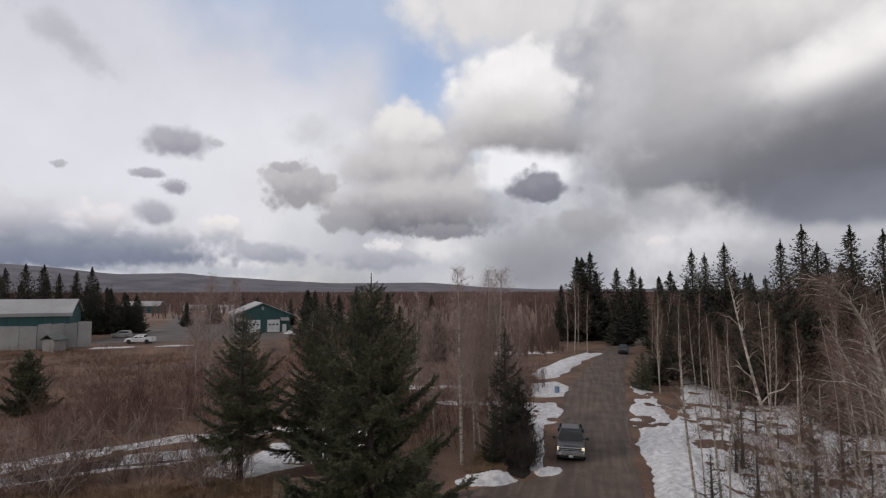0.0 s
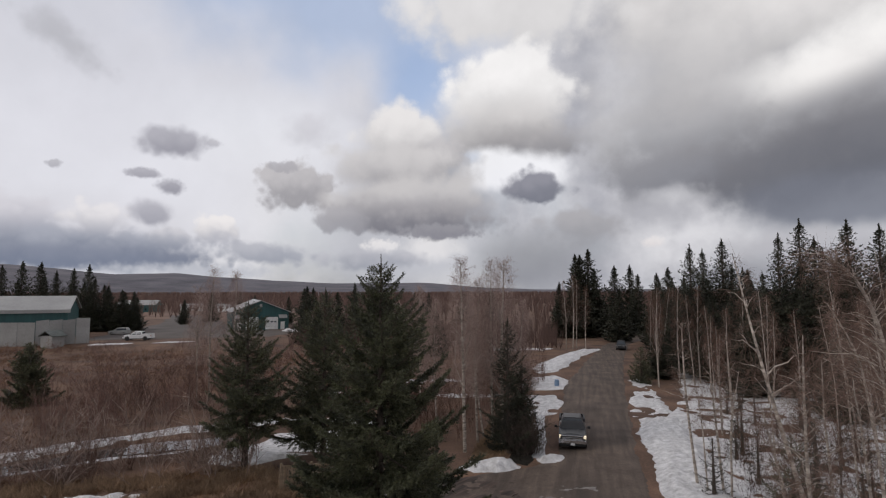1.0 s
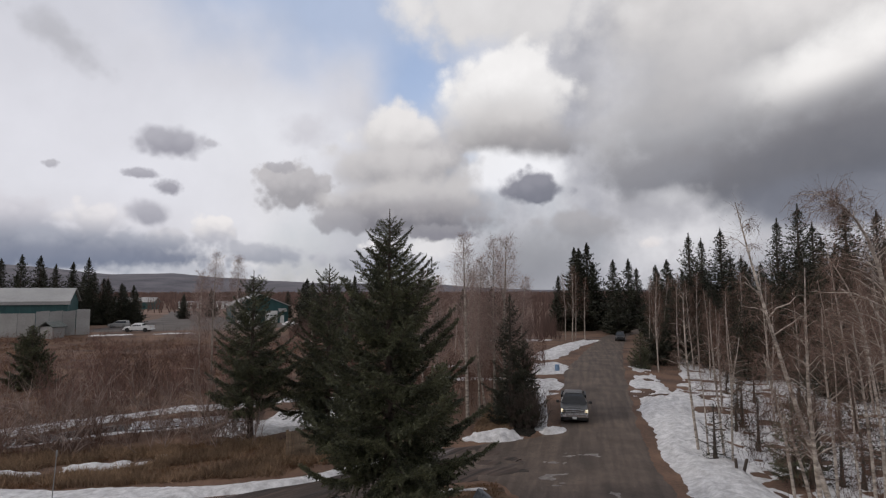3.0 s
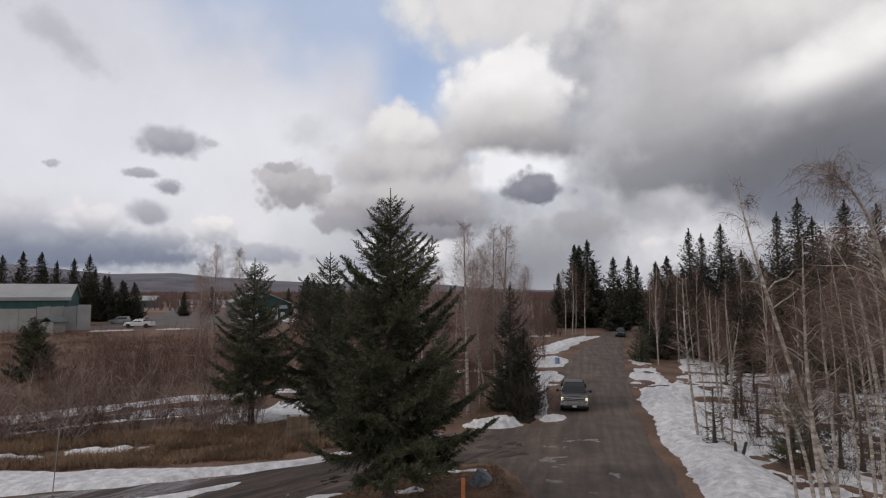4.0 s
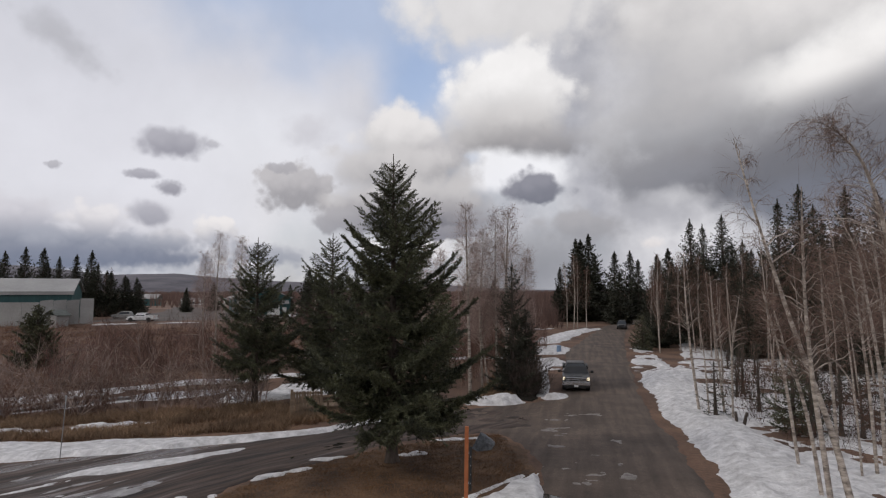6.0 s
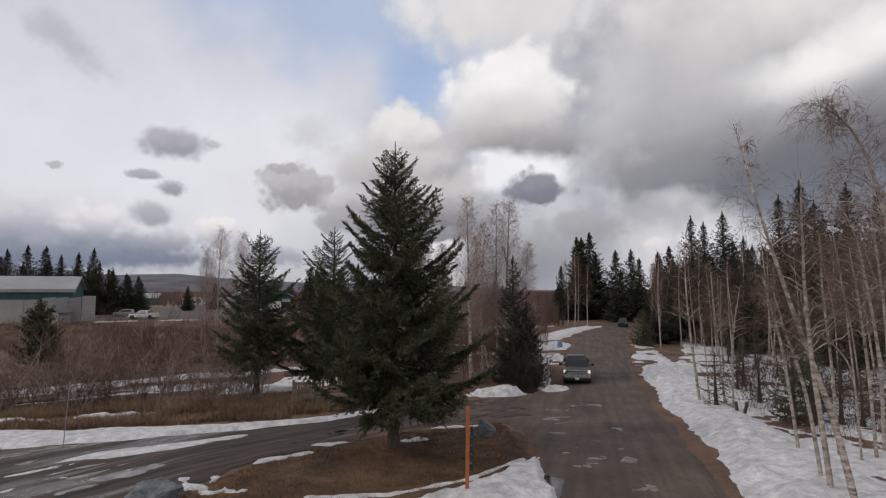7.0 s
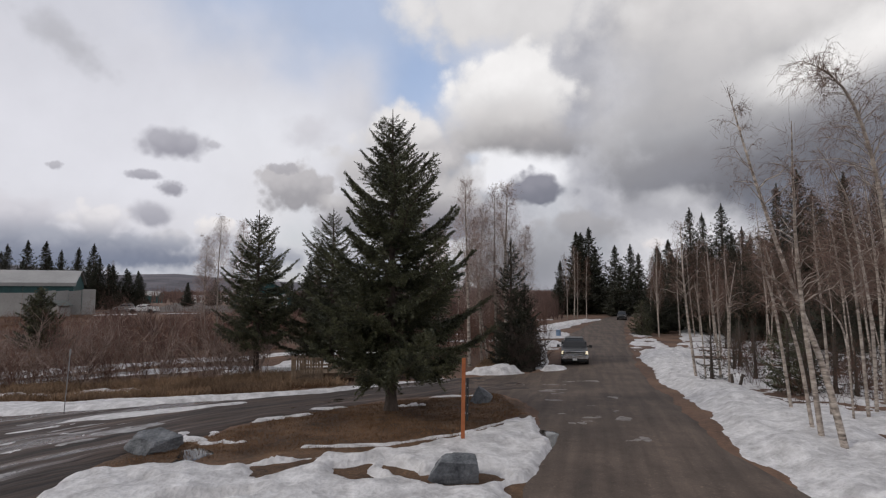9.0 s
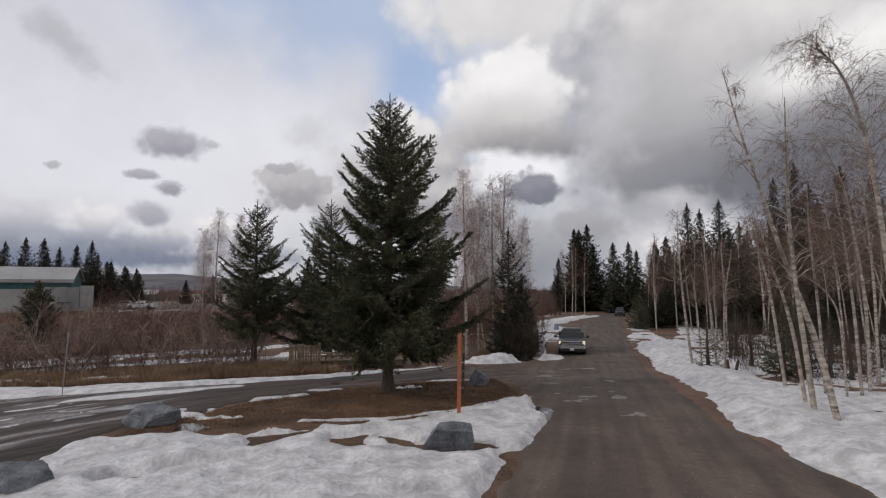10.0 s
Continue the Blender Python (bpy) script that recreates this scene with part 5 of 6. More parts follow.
brush("sapling_thicket", scatter(520, [(-3, 43), (7, 46), (10, 60), (14, 74), (-2, 70), (-16, 60)], 9), M_SAPLING, "thin bare saplings and brush beside the road", 3, 3.6, 0.16, 14, 0.013, 10, "saplings")
brush("willow_brush", scatter(130, [(14.2, 22), (17, 33), (21, 45), (30, 45), (26, 24), (20, 19)], 43, clump=3), M_THICKET, "thin dark bare brush standing in snow", 4, 2.6, 0.3, 12, 0.010, 44)
brush("dead_brush", scatter(80, oval(5.9, 41.0, 1.1, 1.2), 11), M_BARK, "tangle of dark dead limbs under a slim spruce", 5, 2.8, 0.35, 12, 0.012, 12)

def grass(name, spots, label, per, tall, seed, mat=M_GRASS):
    """Bent dead blades in tufts, as one object."""
    g = np.random.default_rng(seed)
    P = np.repeat(np.asarray(spots, float), per, 0) + g.normal(0, 0.09 + tall * 0.15, (len(spots) * per, 2))
    P = np.concatenate([P, height(P[:, 0], P[:, 1])[:, None]], 1)
    D = np.tile([[0, 0, 1.0]], (len(P), 1)) + g.normal(0, 0.75, (len(P), 3)) * [1, 1, 0]
    V, F = blades(P, D, tall, 0.022 + tall * 0.03, g, 0.3)
    return tagged(new(name, mesh_of(name, V, F, mat, False)), label, "grass", kind="stuff")


VERGE = [(-36, 30.5), (-18, 29), (-9, 29.5), (-6, 32.5), (-8, 35), (-12, 38.0), (-22, 37), (-36, 36)]
OPEN_SNOW = [([(-22.4, 33.0), (-18.2, 33.6)], 1.1), ([(-27.5, 31.9), (-22.6, 31.9)], 0.7)]
grass("dead_grass", scatter(3600, VERGE, 13, OPEN_SNOW, 0.2, 1.8), "short matted dead grass along the verge", 9, 0.24, 14, M_TURF)
grass("dead_grass", scatter(1500, VERGE, 51, OPEN_SNOW, 0.04, 2.6), "long tan dead grass bent over in loose clumps", 16, 0.55, 52)
grass("dead_grass", scatter(6500, [(-9.4, 14.9), (-7.8, 14.9), (-5, 16.0), (-2, 16.2), (1, 18.3), (2.6, 21), (2.2, 28), (-2.6, 25), (-6, 21.4)], 15, thin=0.6, clump=1.5), "short brown dead grass on the island", 7, 0.10, 16, M_TURF)
grass("dead_grass", scatter(7000, [(-64, 38), (-36, 42), (-22, 56), (-8, 56), (-12, 100), (-95, 112), (-100, 60)], 17, thin=0.1, clump=7), "tufts of dead grass among marsh brush", 7, 0.55, 18, M_MARSH_GRASS)
grass("dead_grass", scatter(1500, [(2, 39), (4.4, 39.5), (5.2, 43.5), (7.0, 48), (9, 56), (7, 58), (4, 48)], 18), "dead grass along the ditch", 8, 0.35, 19)


def far_woods(name, spots, mat, label, tall, seed):
    g = np.random.default_rng(seed)
    n = len(spots)
    k = 12
    P = np.repeat(np.asarray(spots, float), k, 0)
    m = n * k
    h = np.repeat(g.uniform(0.7, 1.15, n), k) * tall * g.uniform(0.7, 1.0, m)
    wide = np.repeat(g.uniform(0.05, 0.10, n), k) * tall
    top = P + g.normal(0, 1, (m, 2)) * wide[:, None] * 1.6
    z0 = height(P[:, 0], P[:, 1])
    w = g.uniform(0.03, 0.10, m) * np.hypot(P[:, 0], P[:, 1]) / 220
    V = np.stack([np.c_[P[:, 0] - w, P[:, 1], z0], np.c_[P[:, 0] + w, P[:, 1], z0], np.c_[top, z0 + h]], 1).reshape(-1, 3)
    return tagged(new(name, mesh_of(name, V, np.arange(m * 3).reshape(-1, 3), mat, False)), label, "woods", kind="stuff")


far_woods("far_woods", scatter(7000, [(-420, 260), (-140, 215), (-60, 230), (-30, 135), (30, 150), (45, 175), (140, 200), (420, 320), (600, 900), (-900, 900)], 21), M_FAR_WOOD, "brown leafless woods reaching to the hills", 8.5, 22)
far_woods("far_woods", scatter(5000, [(-1300, 900), (1100, 900), (1900, 2300), (-2200, 2300)], 23), M_FAR_WOOD, "brown leafless woods in the far valley", 13, 24)
far_woods("birch_wood", scatter(700, [(44, 62), (56, 44), (70, 40), (80, 60), (60, 84), (46, 84)], 45), M_THICKET, "brown leafless thicket between birches and spruces", 9, 46)
far_woods("birch_wood", scatter(2600, [(48, 92), (66, 66), (90, 50), (140, 60), (170, 150), (80, 190), (58, 140), (50, 112)], 25), M_FAR_WOOD, "bare grey-brown birch wood behind the spruces", 12, 26)
far_woods("birch_wood", scatter(500, [(-30, 108), (10, 92), (24, 110), (28, 140), (-28, 136)], 27), M_FAR_WOOD, "bare brown thicket across the marsh", 6, 28)


# ---- vehicles ----
def ring(y, half, z0, z1, round_=0.12):
    """One cross-section of a car body, with rounded upper edges."""
    return [(-half, y, z0), (-half, y, z1 - round_), (-half + round_ * 0.35, y, z1 - round_ * 0.3), (-half + round_, y, z1),
            (half - round_, y, z1), (half - round_ * 0.35, y, z1 - round_ * 0.3), (half, y, z1 - round_), (half, y, z0)]


def disc(x0, x1, y, z, r, n=20, inner=0.0):
    """A wheel-like drum along x."""
    bm = bmesh.new()
    prof = [(x0, r * 0.93), (x0 + (x1 - x0) * 0.12, r), (x1 - (x1 - x0) * 0.12, r), (x1, r * 0.93), (x1, inner), (x0, inner)] if inner else [(x0, 0.001), (x0, r), (x1, r), (x1, 0.001)]
    rows = [[bm.verts.new((px, y + pr * math.cos(a), z + pr * math.sin(a))) for px, pr in prof] for a in (k * 2 * math.pi / n for k in range(n))]
    for k in range(n):
        a, b = rows[k], rows[(k + 1) % n]
        for i in range(len(prof) if inner else len(prof) - 1):
            j = (i + 1) % len(prof)
            bm.faces.new((a[i], a[j], b[j], b[i]))
    return bm


def pane(corners, thick=0.012):
    """A slab of glass on four corners, pushed out along its normal."""
    p = [Vector(c) for c in corners]
    n = (p[1] - p[0]).cross(p[2] - p[0]).normalized() * thick
    return loft([[v for v in p], [v + n for v in p]])


def wheels(ob, spots, r, wide=0.26, rim=None):
    for x, y in spots:
        tyre = part("wheel", disc(x - wide / 2, x + wide / 2, y, r, r, inner=r * 0.62), M_BLACK, ob, "black tyre")
        part("rim", disc(x - wide * 0.42, x + wide * 0.42, y, r, r * 0.62), rim or M_CHROME, tyre, "bright metal rim")


def pickup(m, paint, label, lamps=None, chrome=True):
    """A four-door pickup truck with an open bed; its nose points to -y."""
    ob = thing("pickup_truck", m, label, "truck")
    part("body", loft([ring(0.10, 0.90, 0.55, 1.02), ring(0.28, 0.97, 0.42, 1.08), ring(0.75, 1.0, 0.42, 1.12), ring(1.45, 1.0, 0.42, 1.17), ring(2.2, 1.0, 0.42, 1.19), ring(3.98, 1.0, 0.42, 1.20)]), paint, ob, smooth=False)
    part("hood_bulge", loft([ring(0.32, 0.52, 1.0, 1.105, 0.1), ring(0.8, 0.55, 1.0, 1.155, 0.1), ring(1.42, 0.58, 1.0, 1.195, 0.1)]), paint, ob)
    lo, hi = 1.18, 1.84
    b = [(-0.93, 1.50), (0.93, 1.50), (0.93, 3.98), (-0.93, 3.98)]
    t = [(-0.68, 2.28), (0.68, 2.28), (0.68, 3.84), (-0.68, 3.84)]
    part("cab", loft([[(x, y, lo) for x, y in b], [(x * 0.985, y * 0.97 + 0.08, lo + 0.36) for x, y in [((p[0] + q[0]) / 2 * 1.02, (p[1] + q[1]) / 2) for p, q in zip(b, t)]], [(x, y, hi - 0.06) for x, y in t], [(x * 0.93, y * 0.96 + 0.12, hi) for x, y in t]]), paint, ob)
    part("windshield", pane([(-0.80, 1.585, lo + 0.03), (0.80, 1.585, lo + 0.03), (0.645, 2.235, hi - 0.10), (-0.645, 2.235, hi - 0.10)], 0.03), M_GLASS, ob, "dark tinted windshield")
    part("rear_window", pane([(0.80, 3.985, lo + 0.05), (-0.80, 3.985, lo + 0.05), (-0.64, 3.88, hi - 0.10), (0.64, 3.88, hi - 0.10)], 0.02), M_GLASS, ob)
    for s in (-1, 1):
        for y0, y1, y2, y3 in ((1.80, 2.75, 2.75, 2.38), (2.85, 3.72, 3.66, 2.85)):
            q = [(s * 0.935, y0, lo + 0.05), (s * 0.935, y1, lo + 0.05), (s * 0.72, y2, hi - 0.12), (s * 0.72, y3, hi - 0.12)]
            part("side_window", pane(q if s < 0 else q[::-1], 0.02), M_GLASS, ob)
        part("mirror", block(s * 1.22 - 0.11, s * 1.22 + 0.11, 1.72, 1.82, 1.16, 1.36, 0.03, block(min(s * 0.93, s * 1.14), max(s * 0.93, s * 1.14), 1.75, 1.80, 1.20, 1.25)), M_BLACK, ob, "black side mirror")
        part("headlight", block(s * 0.85 - 0.11, s * 0.85 + 0.11, 0.10, 0.30, 0.80, 1.03, 0.03), lamps or M_CHROME, ob, "lit headlight" if lamps else "")
        part("bed_side", block(min(s * 0.88, s * 1.0), max(s * 0.88, s * 1.0), 3.99, 5.78, 0.45, 1.38, 0.025), paint, ob)
        part("bed_rail", block(min(s * 0.87, s * 1.005), max(s * 0.87, s * 1.005), 4.0, 5.76, 1.381, 1.405, 0.008), M_BLACK, ob, "dark rail cap")
        part("tail_light", block(min(s * 0.90, s * 1.004), max(s * 0.90, s * 1.004), 5.70, 5.80, 0.9, 1.3, 0.02), M_ORANGE, ob)
        for y in (0.98, 4.62):
            part("wheel_arch", disc(min(s * 0.80, s * 1.012), max(s * 0.80, s * 1.012), y, 0.44, 0.46), M_BLACK, ob)
    part("bed_floor", block(-0.88, 0.88, 4.0, 5.74, 0.70, 0.76), M_BLACK, ob, "dark bed liner")
    part("bed_front", block(-0.9, 0.9, 3.99, 4.04, 0.6, 1.37), paint, ob)
    part("tailgate", block(-0.88, 0.88, 5.74, 5.80, 0.62, 1.38, 0.02), paint, ob)
    g = M_CHROME if chrome else paint
    part("grille", block(-0.72, 0.72, 0.055, 0.14, 0.74, 1.02, 0.02), M_BLACK, ob, "black grille")
    for z in (1.0, 0.875, 0.765):
        part("grille_bar", block(-0.76, 0.76, 0.02, 0.10, z - 0.028, z + 0.028, 0.012), g, ob, "chrome bar")
    part("front_bumper", loft([ring(-0.02, 0.86, 0.50, 0.70, 0.05), ring(0.02, 0.93, 0.46, 0.72, 0.05), ring(0.28, 1.01, 0.46, 0.72, 0.05)]), g, ob, "chrome bumper")
    part("air_dam", block(-0.9, 0.9, 0.08, 0.3, 0.27, 0.47, 0.04), M_BLACK, ob)
    part("rear_bumper", block(-0.95, 0.95, 5.78, 5.94, 0.46, 0.64, 0.03), g, ob)
    part("number_plate", block(-0.15, 0.15, -0.045, -0.02, 0.36, 0.50, 0.005), M_PLATE, ob, "white plate")
    part("chassis", block(-0.75, 0.75, 0.4, 5.6, 0.3, 0.5), M_BLACK, ob)
    wheels(ob, [(s * 0.86, y) for s in (-1, 1) for y in (0.98, 4.62)], 0.395)
    return ob


def wagon(m, paint, label, name="car", category="car"):
    """A boxy passenger car; its nose points to -y."""
    ob = thing(name, m, label, category)
    part("body", loft([ring(0.0, 0.80, 0.35, 0.80), ring(0.12, 0.88, 0.30, 0.90), ring(1.2, 0.91, 0.30, 1.02), ring(3.9, 0.91, 0.30, 1.05), ring(4.45, 0.86, 0.32, 1.0)]), paint, ob)
    part("cab", loft([[(-0.85, 1.15, 1.02), (0.85, 1.15, 1.02), (0.85, 4.35, 1.02), (-0.85, 4.35, 1.02)], [(-0.66, 1.95, 1.62), (0.66, 1.95, 1.62), (0.66, 4.1, 1.62), (-0.66, 4.1, 1.62)], [(-0.6, 2.05, 1.67), (0.6, 2.05, 1.67), (0.6, 4.0, 1.67), (-0.6, 4.0, 1.67)]]), paint, ob)
    part("windshield", pane([(-0.76, 1.22, 1.06), (0.76, 1.22, 1.06), (0.62, 1.90, 1.58), (-0.62, 1.90, 1.58)], 0.03), M_GLASS, ob)
    part("rear_window", pane([(0.76, 4.34, 1.08), (-0.76, 4.34, 1.08), (-0.62, 4.13, 1.56), (0.62, 4.13, 1.56)], 0.03), M_GLASS, ob)
    for s in (-1, 1):
        q = [(s * 0.845, 1.55, 1.07), (s * 0.845, 4.1, 1.07), (s * 0.69, 3.95, 1.55), (s * 0.69, 2.05, 1.55)]
        part("side_window", pane(q if s < 0 else q[::-1], 0.025), M_GLASS, ob)
        part("headlight", block(s * 0.68 - 0.12, s * 0.68 + 0.12, -0.01, 0.12, 0.62, 0.78, 0.02), M_CHROME, ob)
        part("mirror", block(s * 0.98 - 0.08, s * 0.98 + 0.08, 1.5, 1.58, 1.02, 1.16, 0.02), M_BLACK, ob)
    part("bumper", block(-0.85, 0.85, -0.06, 0.1, 0.36, 0.56, 0.03), M_BLACK, ob)
    wheels(ob, [(s * 0.80, y) for s in (-1, 1) for y in (0.85, 3.55)], 0.33, 0.22)
    return ob


def on_ground(x, y, turn):
    return pose(x, y, ground_at(x, y) + 0.06, 0, 0, turn)


TRUCK = (9.45, 41.0)
pickup(on_ground(*TRUCK, -13), M_TRUCK, "dark grey pickup truck with lit headlights on the road", lamps=M_LAMP_ON)
wagon(on_ground(34.9, 107, -20), M_TRUCK, "dark sport utility car standing at the bend of the road", "sport_utility_car")
pickup(on_ground(-67.8, 118.2, -84), M_WHITE_CAR, "white pickup truck parked on bare ground beside the yard", chrome=False)
wagon(on_ground(-80, 133, -80), M_PANEL, "pale grey car parked beside the yard")
wagon(on_ground(-103, 185, 10), M_WHITE_CAR, "pale van parked far across the gravel yard", "van", "van")


# ---- buildings ----
def metal_hall(m, wide, deep, eave, rise, label, doors=(), along_x=False):
    """A metal building with a gable roof; the gable faces -y, or the long side where along_x is set."""
    ob = thing("metal_building", m, label, "building")
    if along_x:
        gable = [(-deep / 2, 0), (-deep / 2, eave), (0, eave + rise), (deep / 2, eave), (deep / 2, 0)]
        part("wall", loft([[(x, deep / 2 + a, b) for a, b in gable] for x in (-wide / 2, wide / 2)]), M_TEAL, ob)
        for s in (-1, 1):
            a0, a1 = deep / 2 + s * (deep / 2 + 0.5), deep / 2
            k = rise / (deep / 2)
            part("roof", loft([[(x, a0, eave - 0.5 * k + 0.02), (x, a1, eave + rise + 0.02), (x, a1, eave + rise + 0.2), (x, a0, eave - 0.5 * k + 0.2)] for x in (-wide / 2 - 0.5, wide / 2 + 0.5)]), M_ROOF, ob)
        part("eave_trim", block(-wide / 2 - 0.52, wide / 2 + 0.52, -0.58, -0.5, eave - 0.75, eave - 0.12), M_ROOF, ob)
        for i in range(int(wide / 3)):
            part("corner_trim", block(-wide / 2 + i * 3 + 1.46, -wide / 2 + i * 3 + 1.54, -0.04, -0.005, 0, eave), M_TEAL, ob)
        return ob
    gable = [(-wide / 2, 0), (-wide / 2, eave), (0, eave + rise), (wide / 2, eave), (wide / 2, 0)]
    part("wall", loft([[(a, y, b) for a, b in gable] for y in (0, deep)]), M_TEAL, ob)
    k = rise / (wide / 2)
    for s in (-1, 1):
        e = s * (wide / 2 + 0.5)
        part("roof", loft([[(e, y, eave - 0.5 * k + 0.02), (0, y, eave + rise + 0.02), (0, y, eave + rise + 0.25), (e, y, eave - 0.5 * k + 0.25)] for y in (-0.6, deep + 0.6)]), M_ROOF, ob)
    for x, w, h in doors:
        d = part("garage_door", block(x - w / 2, x + w / 2, -0.09, -0.03, 0.05, h, 0.02), M_WHITE, ob, "white overhead door")
        for i in range(1, 4):
            part("panel_joint", block(x - w / 2 + 0.05, x + w / 2 - 0.05, -0.10, -0.092, h * i / 4 - 0.02, h * i / 4 + 0.02), M_GREY_METAL, d)
        for i in (-1, 0, 1):
            part("door_window", block(x + i * w / 3.4 - 0.28, x + i * w / 3.4 + 0.28, -0.11, -0.094, h * 0.56, h * 0.68), M_GLASS, d)
        part("door_frame", block(x - w / 2 - 0.15, x + w / 2 + 0.15, -0.045, -0.003, 0.0, h + 0.15), M_TEAL, ob)
    part("gable_vent", block(-0.35, 0.35, -0.08, -0.004, eave + rise * 0.42, eave + rise * 0.42 + 0.9, 0.02), M_ROOF, ob)
    for x in (-wide / 2 + 1.9, wide / 2 - 1.6):
        part("entry_door", block(x - 0.55, x + 0.55, -0.07, -0.004, 0, 2.1, 0.02), M_WHITE, ob, "white entry door")
        part("canopy", loft([[(x - 1.1, -1.3, 3.1), (x - 1.1, -0.01, 3.9), (x - 1.1, -0.01, 4.05), (x - 1.1, -1.3, 3.25)], [(x + 1.1, -1.3, 3.1), (x + 1.1, -0.01, 3.9), (x + 1.1, -0.01, 4.05), (x + 1.1, -1.3, 3.25)]]), M_ROOF, ob, "small grey canopy")
    return ob


metal_hall(pose(-49.2, 150, 1.2, 0, 0, 24), 14.8, 24, 4.8, 3.0, "teal metal shop with two white garage doors and grey roof", doors=((-2.2, 3.3, 3.4), (2.9, 3.3, 3.4)))
metal_hall(pose(-96.7, 112.8, 1.0, 0, 0, 25), 34, 13, 6.8, 2.7, "long teal metal building with a pale grey roof", along_x=True)

walls = thing("panel_wall", pose(0, 0, 0), "tall pale grey panel wall screening a metal building", "wall")
for (ax, ay), (bx, by), h0, h1, n_ in (((-96, 107.5), (-79.4, 108), 5.6, 5.6, 5), ((-79.4, 108.1), (-73.8, 111.4), 5.9, 6.1, 3), ((-73.8, 111.6), (-71.4, 112.2), 6.3, 6.3, 1)):
    for i in range(n_):
        p, q = Vector((ax, ay, 0)).lerp(Vector((bx, by, 0)), i / n_), Vector((ax, ay, 0)).lerp(Vector((bx, by, 0)), (i + 1) / n_)
        along = (q - p).normalized()
        out = Vector((along.y, -along.x, 0)) * (0.12 + 0.04 * (i % 2))
        a, b = p + along * 0.02, q - along * 0.02
        part("panel", loft([[a, b, b + Vector((0, 0, h1)), a + Vector((0, 0, h0))], [a + out, b + out, b + out + Vector((0, 0, h1)), a + out + Vector((0, 0, h0))]]), M_PANEL, walls)
M_SHED_ROOF = material("grey_green_shingles", (0.075, 0.085, 0.080), (0.13, 0.14, 0.13), 1, 0.8, 0.2, 8)
shed = thing("small_shed", pose(-75.6, 107.6, 0.5, 0, 0, -20), "low grey shed with a grey roof before a pale wall", "shed")
part("wall", block(-1.6, 1.6, -1.2, 1.2, 0, 2.6), M_PANEL, shed)
for s in (-1, 1):
    part("roof", loft([[(s * 2.0, y, 2.45), (0, y, 3.45), (0, y, 3.6), (s * 2.0, y, 2.6)] for y in (-1.5, 1.5)]), M_SHED_ROOF, shed)


def house(x, y, wide, deep, eave, rise, turn, wall, label):
    ob = thing("house", pose(x, y, ground_at(x, y), 0, 0, turn), label, "house")
    gable = [(-deep / 2, 0), (-deep / 2, eave), (0, eave + rise), (deep / 2, eave), (deep / 2, 0)]
    part("wall", loft([[(a, c, d) for c, d in gable] for a in (-wide / 2, wide / 2)]), wall, ob)
    k = rise / (deep / 2)
    for s in (-1, 1):
        part("roof", loft([[(a, s * (deep / 2 + 0.4), eave - 0.4 * k + 0.02), (a, 0, eave + rise + 0.02), (a, 0, eave + rise + 0.2), (a, s * (deep / 2 + 0.4), eave - 0.4 * k + 0.2)] for a in (-wide / 2 - 0.4, wide / 2 + 0.4)]), M_ROOF, ob)
    for i in range(int(wide / 3)):
        wx = -wide / 2 + 1.5 + i * 3
        part("window", block(wx - 0.5, wx + 0.5, -deep / 2 - 0.05, -deep / 2 - 0.004, 1.0, 2.1), M_GLASS, ob)
    return ob


house(-173, 315, 22, 8, 4.2, 2.4, 0, M_TEAL, "low green house with a grey roof across the valley")
house(-150, 330, 12, 4, 3.4, 0.8, 4, M_WHITE, "long white trailer house across the valley")
house(-128, 322, 9, 4, 3.4, 0.8, -4, M_WHITE, "white trailer house across the valley")
house(-158, 255, 7, 4, 3.0, 1.0, 8, M_PANEL, "small grey cabin beside the yard")


# ---- boulders, posts, bridge and small things ----
def boulder(x, y, wide, deep, tall, seed, label, turn=0):
    """A broken, faceted rock: a ball cut by random planes."""
    g = random.Random(seed)
    bm = bmesh.new()
    bmesh.ops.create_icosphere(bm, subdivisions=5, radius=1.0)
    tip = Matrix.Rotation(g.uniform(-0.4, 0.4), 3, "X") @ Matrix.Rotation(g.uniform(-0.4, 0.4), 3, "Y") @ Matrix.Rotation(g.uniform(0, 1.5), 3, "Z")
    cuts = [(tip @ Vector((a + g.gauss(0, 0.22), b + g.gauss(0, 0.22), c + g.gauss(0, 0.22))).normalized(), g.uniform(0.46, 0.62)) for a, b, c in ((1, 0, 0), (-1, 0, 0), (0, 1, 0), (0, -1, 0), (0, 0, 1), (0, 0, -1))]
    cuts += [(Vector((g.gauss(0, 1), g.gauss(0, 1), g.gauss(0.4, 0.6))).normalized(), g.uniform(0.55, 0.72)) for _ in range(7)]
    for v in bm.verts:
        for nrm, d in cuts * 3:
            over = v.co.dot(nrm) - d
            if over > 0:
                v.co -= nrm * over
        v.co += v.co.normalized() * (0.03 * noise.noise(v.co * 2.2 + Vector((seed, 0, 0))) + 0.03 * noise.noise(v.co * 6) + 0.018 * noise.noise(v.co * 17))
        v.co = Vector((v.co.x * wide / 2.0, v.co.y * deep / 2.0, v.co.z * tall / 1.5 + tall * 0.40))
    ob = new("boulder", bpy.data.meshes.new("boulder"))
    for f in bm.faces:
        f.smooth = False
    bm.to_mesh(ob.data)
    bm.free()
    ob.data.materials.append(M_ROCK)
    ob.matrix_basis = pose(x, y, ground_at(x, y) - 0.05, 0, 0, turn)
    return tagged(ob, label, "rock", "boulders")


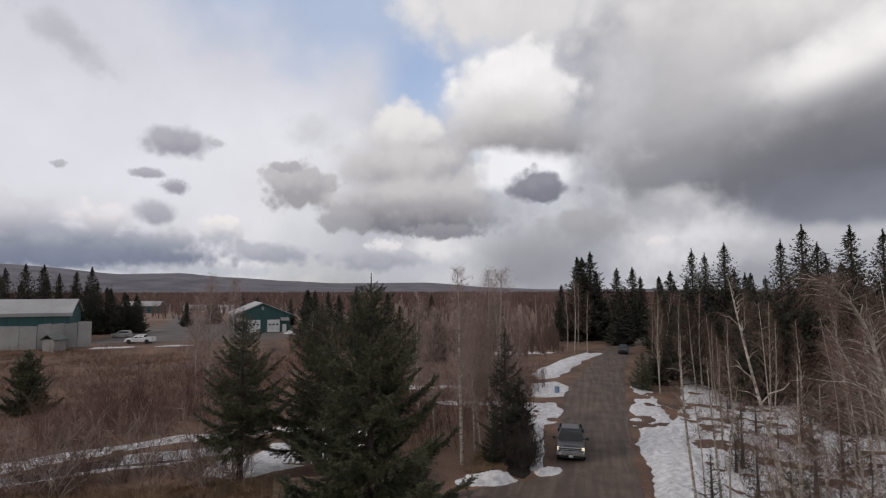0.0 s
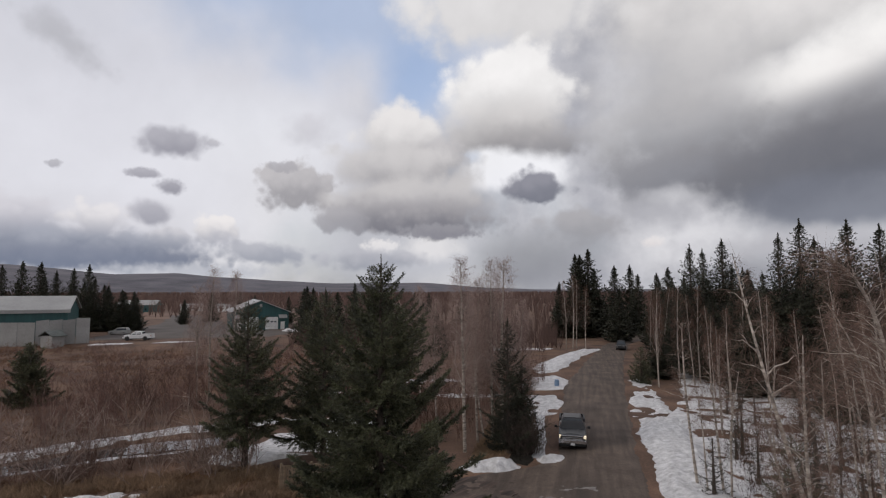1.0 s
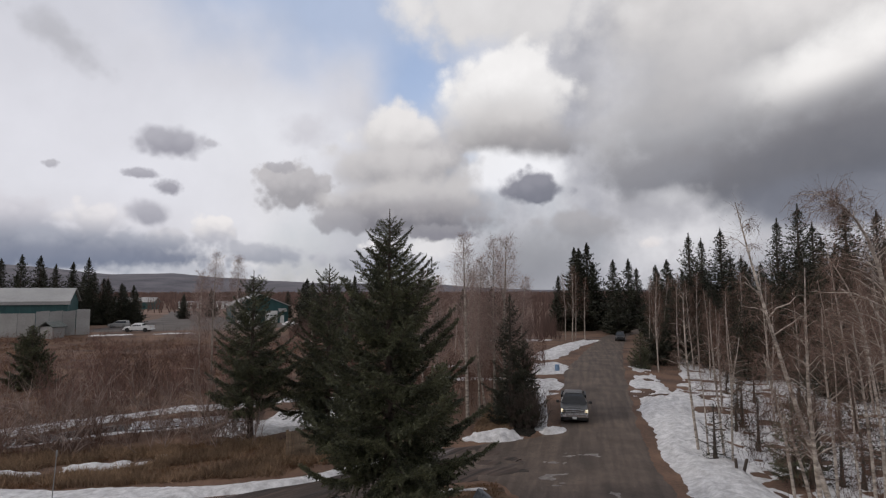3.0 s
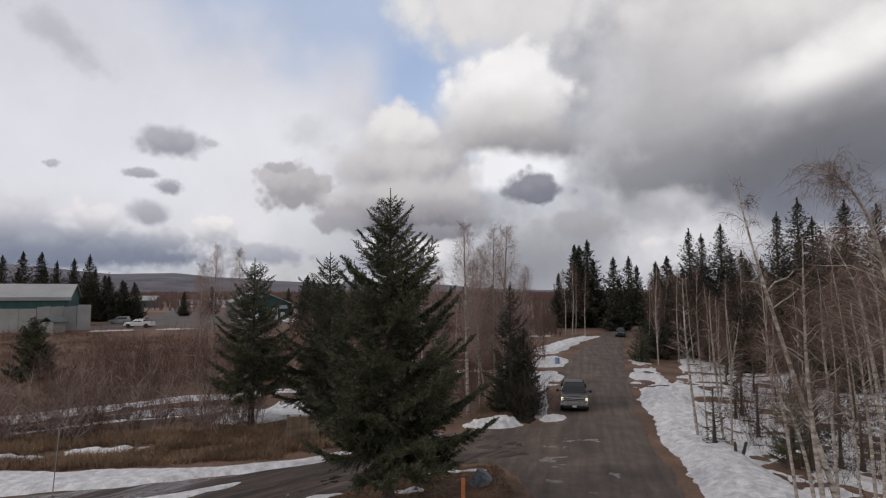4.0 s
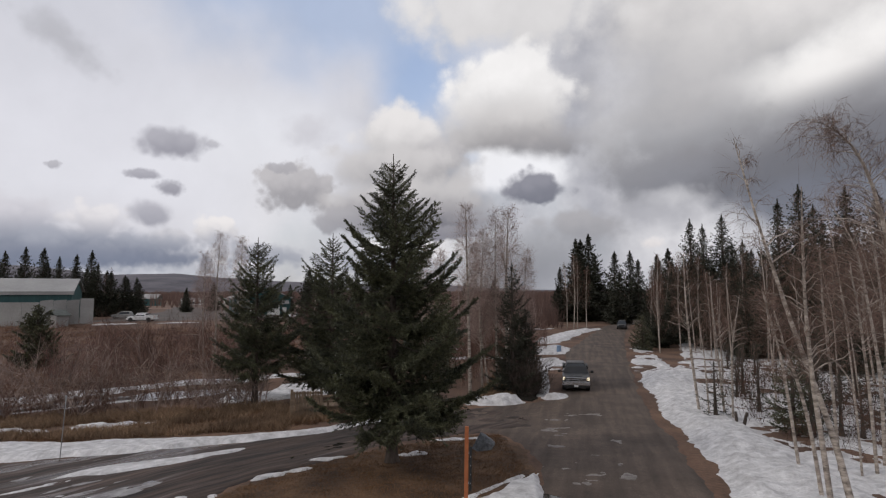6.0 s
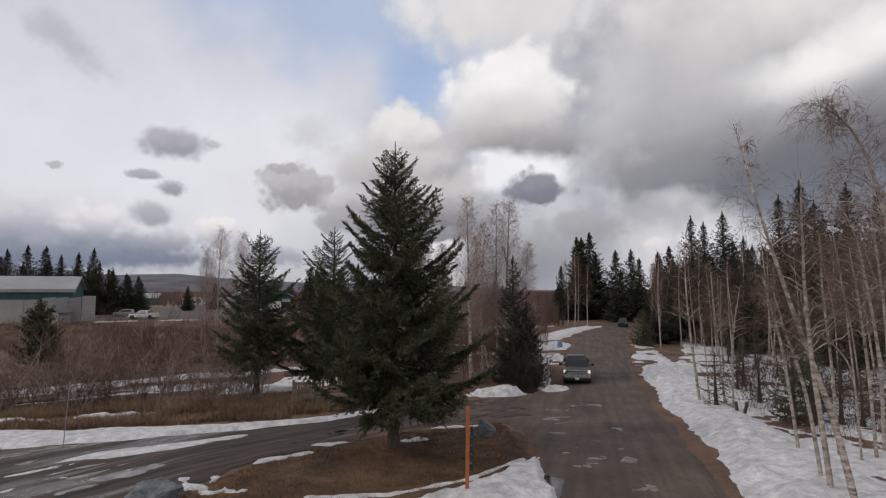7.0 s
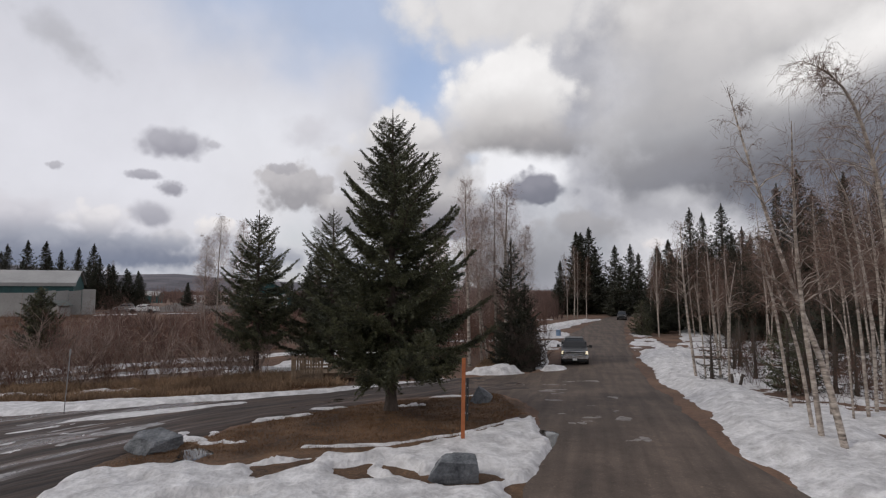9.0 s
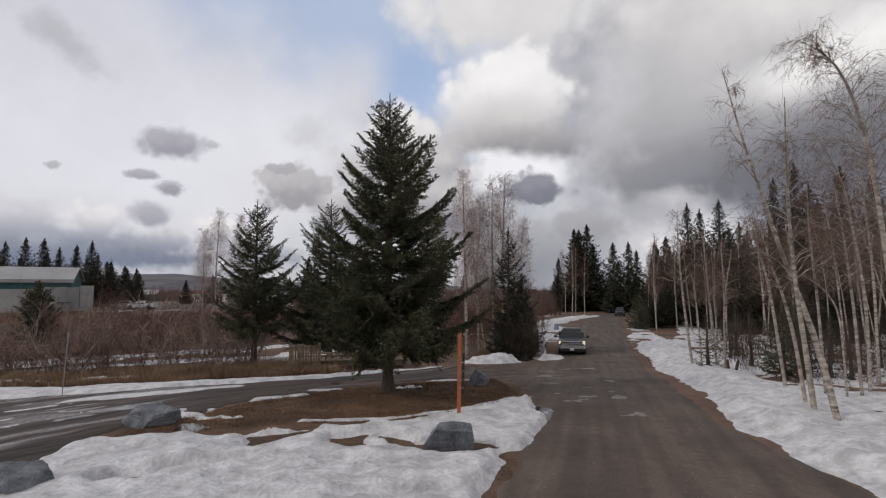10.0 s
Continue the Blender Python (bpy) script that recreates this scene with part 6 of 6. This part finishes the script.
boulder(-0.15, 13.6, 1.85, 1.3, 0.9, 33, "blue-grey broken boulder standing in snow beside a post", 20)
boulder(-8.8, 16.3, 2.5, 1.4, 0.70, 19, "low blue-grey boulder at the muddy driveway's edge", 5)
boulder(1.25, 24.2, 1.3, 1.0, 0.8, 27, "grey boulder at the island's edge beside the road", 40)
boulder(-8.6, 10.9, 2.0, 1.4, 0.78, 12, "flat-topped grey boulder at the edge of snow", 0)

post = thing("marker_post", pose(0.12, 16.55, ground_at(0.12, 16.55), 0, 1.0, 0), "tall orange marker post beside a snow patch", "post")
part("pole", block(-0.055, 0.055, -0.045, 0.045, -0.2, 2.58, 0.008), M_ORANGE, post)
sign = part("side_sign", block(0.085, 0.155, -0.03, 0.03, 0.75, 2.0, 0.006), M_BLACK, post, "narrow black sign strip")
for i in range(4):
    part("sign_mark", block(0.11, 0.13, -0.036, -0.0315, 0.95 + i * 0.25, 0.99 + i * 0.25), M_GREY_METAL, sign)
for z in (0.95, 1.8):
    part("bracket", block(0.04, 0.10, -0.02, 0.02, z, z + 0.05), M_GREY_METAL, post)

stake = thing("snow_stake", pose(-17.0, 24.4, ground_at(-17.0, 24.4), 0, 3, 0), "thin grey snow stake leaning beside the driveway", "stake")
part("pole", loft([[(0.02 * math.cos(a), 0.02 * math.sin(a), z) for a in (k * math.pi / 4 for k in range(8))] for z in (-0.2, 2.75)]), M_GREY_METAL, stake)
part("cap", block(-0.035, 0.035, -0.018, 0.018, 2.5, 2.78, 0.008), M_GREY_METAL, stake)

for x, y, lean in ((14.7, 28.8, -4), (15.05, 28.9, 16)):
    st = new("stump", bpy.data.meshes.new("stump"))
    bm = loft([[(r * math.cos(a), r * math.sin(a), z) for a in (k * math.pi / 4 for k in range(8))] for z, r in ((-0.1, 0.12), (0.1, 0.085), (0.75, 0.075), (0.85, 0.06))])
    bm.to_mesh(st.data)
    bm.free()
    st.data.materials.append(M_BARK)
    st.matrix_basis = pose(x, y, ground_at(x, y) + 0.05, 0, lean, 0)
    tagged(st, "short weathered stump standing in snow", "stump", "stumps")

bin_ = thing("blue_drum", pose(13.9, 67.2, ground_at(13.9, 67.2)) @ Matrix.Scale(0.85, 4), "blue plastic drum on snow at the road's edge", "drum")
part("body", loft([[(r * math.cos(a), r * math.sin(a), z) for a in (k * math.pi / 8 for k in range(16))] for z, r in ((0, 0.3), (0.3, 0.34), (0.6, 0.34), (0.95, 0.31))]), M_BLUE, bin_)
part("lid", loft([[(r * math.cos(a), r * math.sin(a), z) for a in (k * math.pi / 8 for k in range(16))] for z, r in ((0.952, 0.34), (1.02, 0.34), (1.05, 0.2))]), M_BLUE, bin_)

br = thing("footbridge", pose(-5.9, 34.7, 0.2, 0, 0, 8), "weathered wooden footbridge with a slatted end rail", "bridge")
for s in (-1, 1):
    part("beam", block(-3.3, 3.3, s * 0.75 - 0.08, s * 0.75 + 0.08, 0.10, 0.34, 0.01), M_WOOD, br)
    part("rail", block(-3.3, 3.3, s * 0.86 - 0.05, s * 0.86 + 0.05, 0.60, 0.72, 0.01), M_WOOD, br)
    for x in (-3.2, -1.6, 0, 1.6, 3.2):
        part("post", block(x - 0.06, x + 0.06, s * 0.86 - 0.045, s * 0.86 + 0.045, -0.5, 1.0 if abs(x) > 3 else 0.7, 0.01), M_WOOD, br)
for i in range(30):
    x = -3.2 + i * 0.22
    part("plank", block(x, x + 0.2, -0.95, 0.95, 0.345, 0.385, 0.006), M_WOOD, br)
gate = thing("slatted_panel", pose(-8.5, 33.0, ground_at(-8.5, 33.0), 0, 0, 8), "short slatted wooden rail panel beside the footbridge", "railing")
for x in (-0.85, 0.85):
    part("post", block(x - 0.075, x + 0.075, -0.07, 0.07, -0.2, 1.66, 0.01), M_WOOD, gate)
for z in (0.3, 1.38):
    part("rail", block(-0.775, 0.775, -0.04, 0.04, z, z + 0.1, 0.008), M_WOOD, gate)
for i in range(10):
    part("slat", block(-0.76 + i * 0.153, -0.64 + i * 0.153, -0.075, -0.042, 0.18, 1.55, 0.005), M_WOOD, gate)
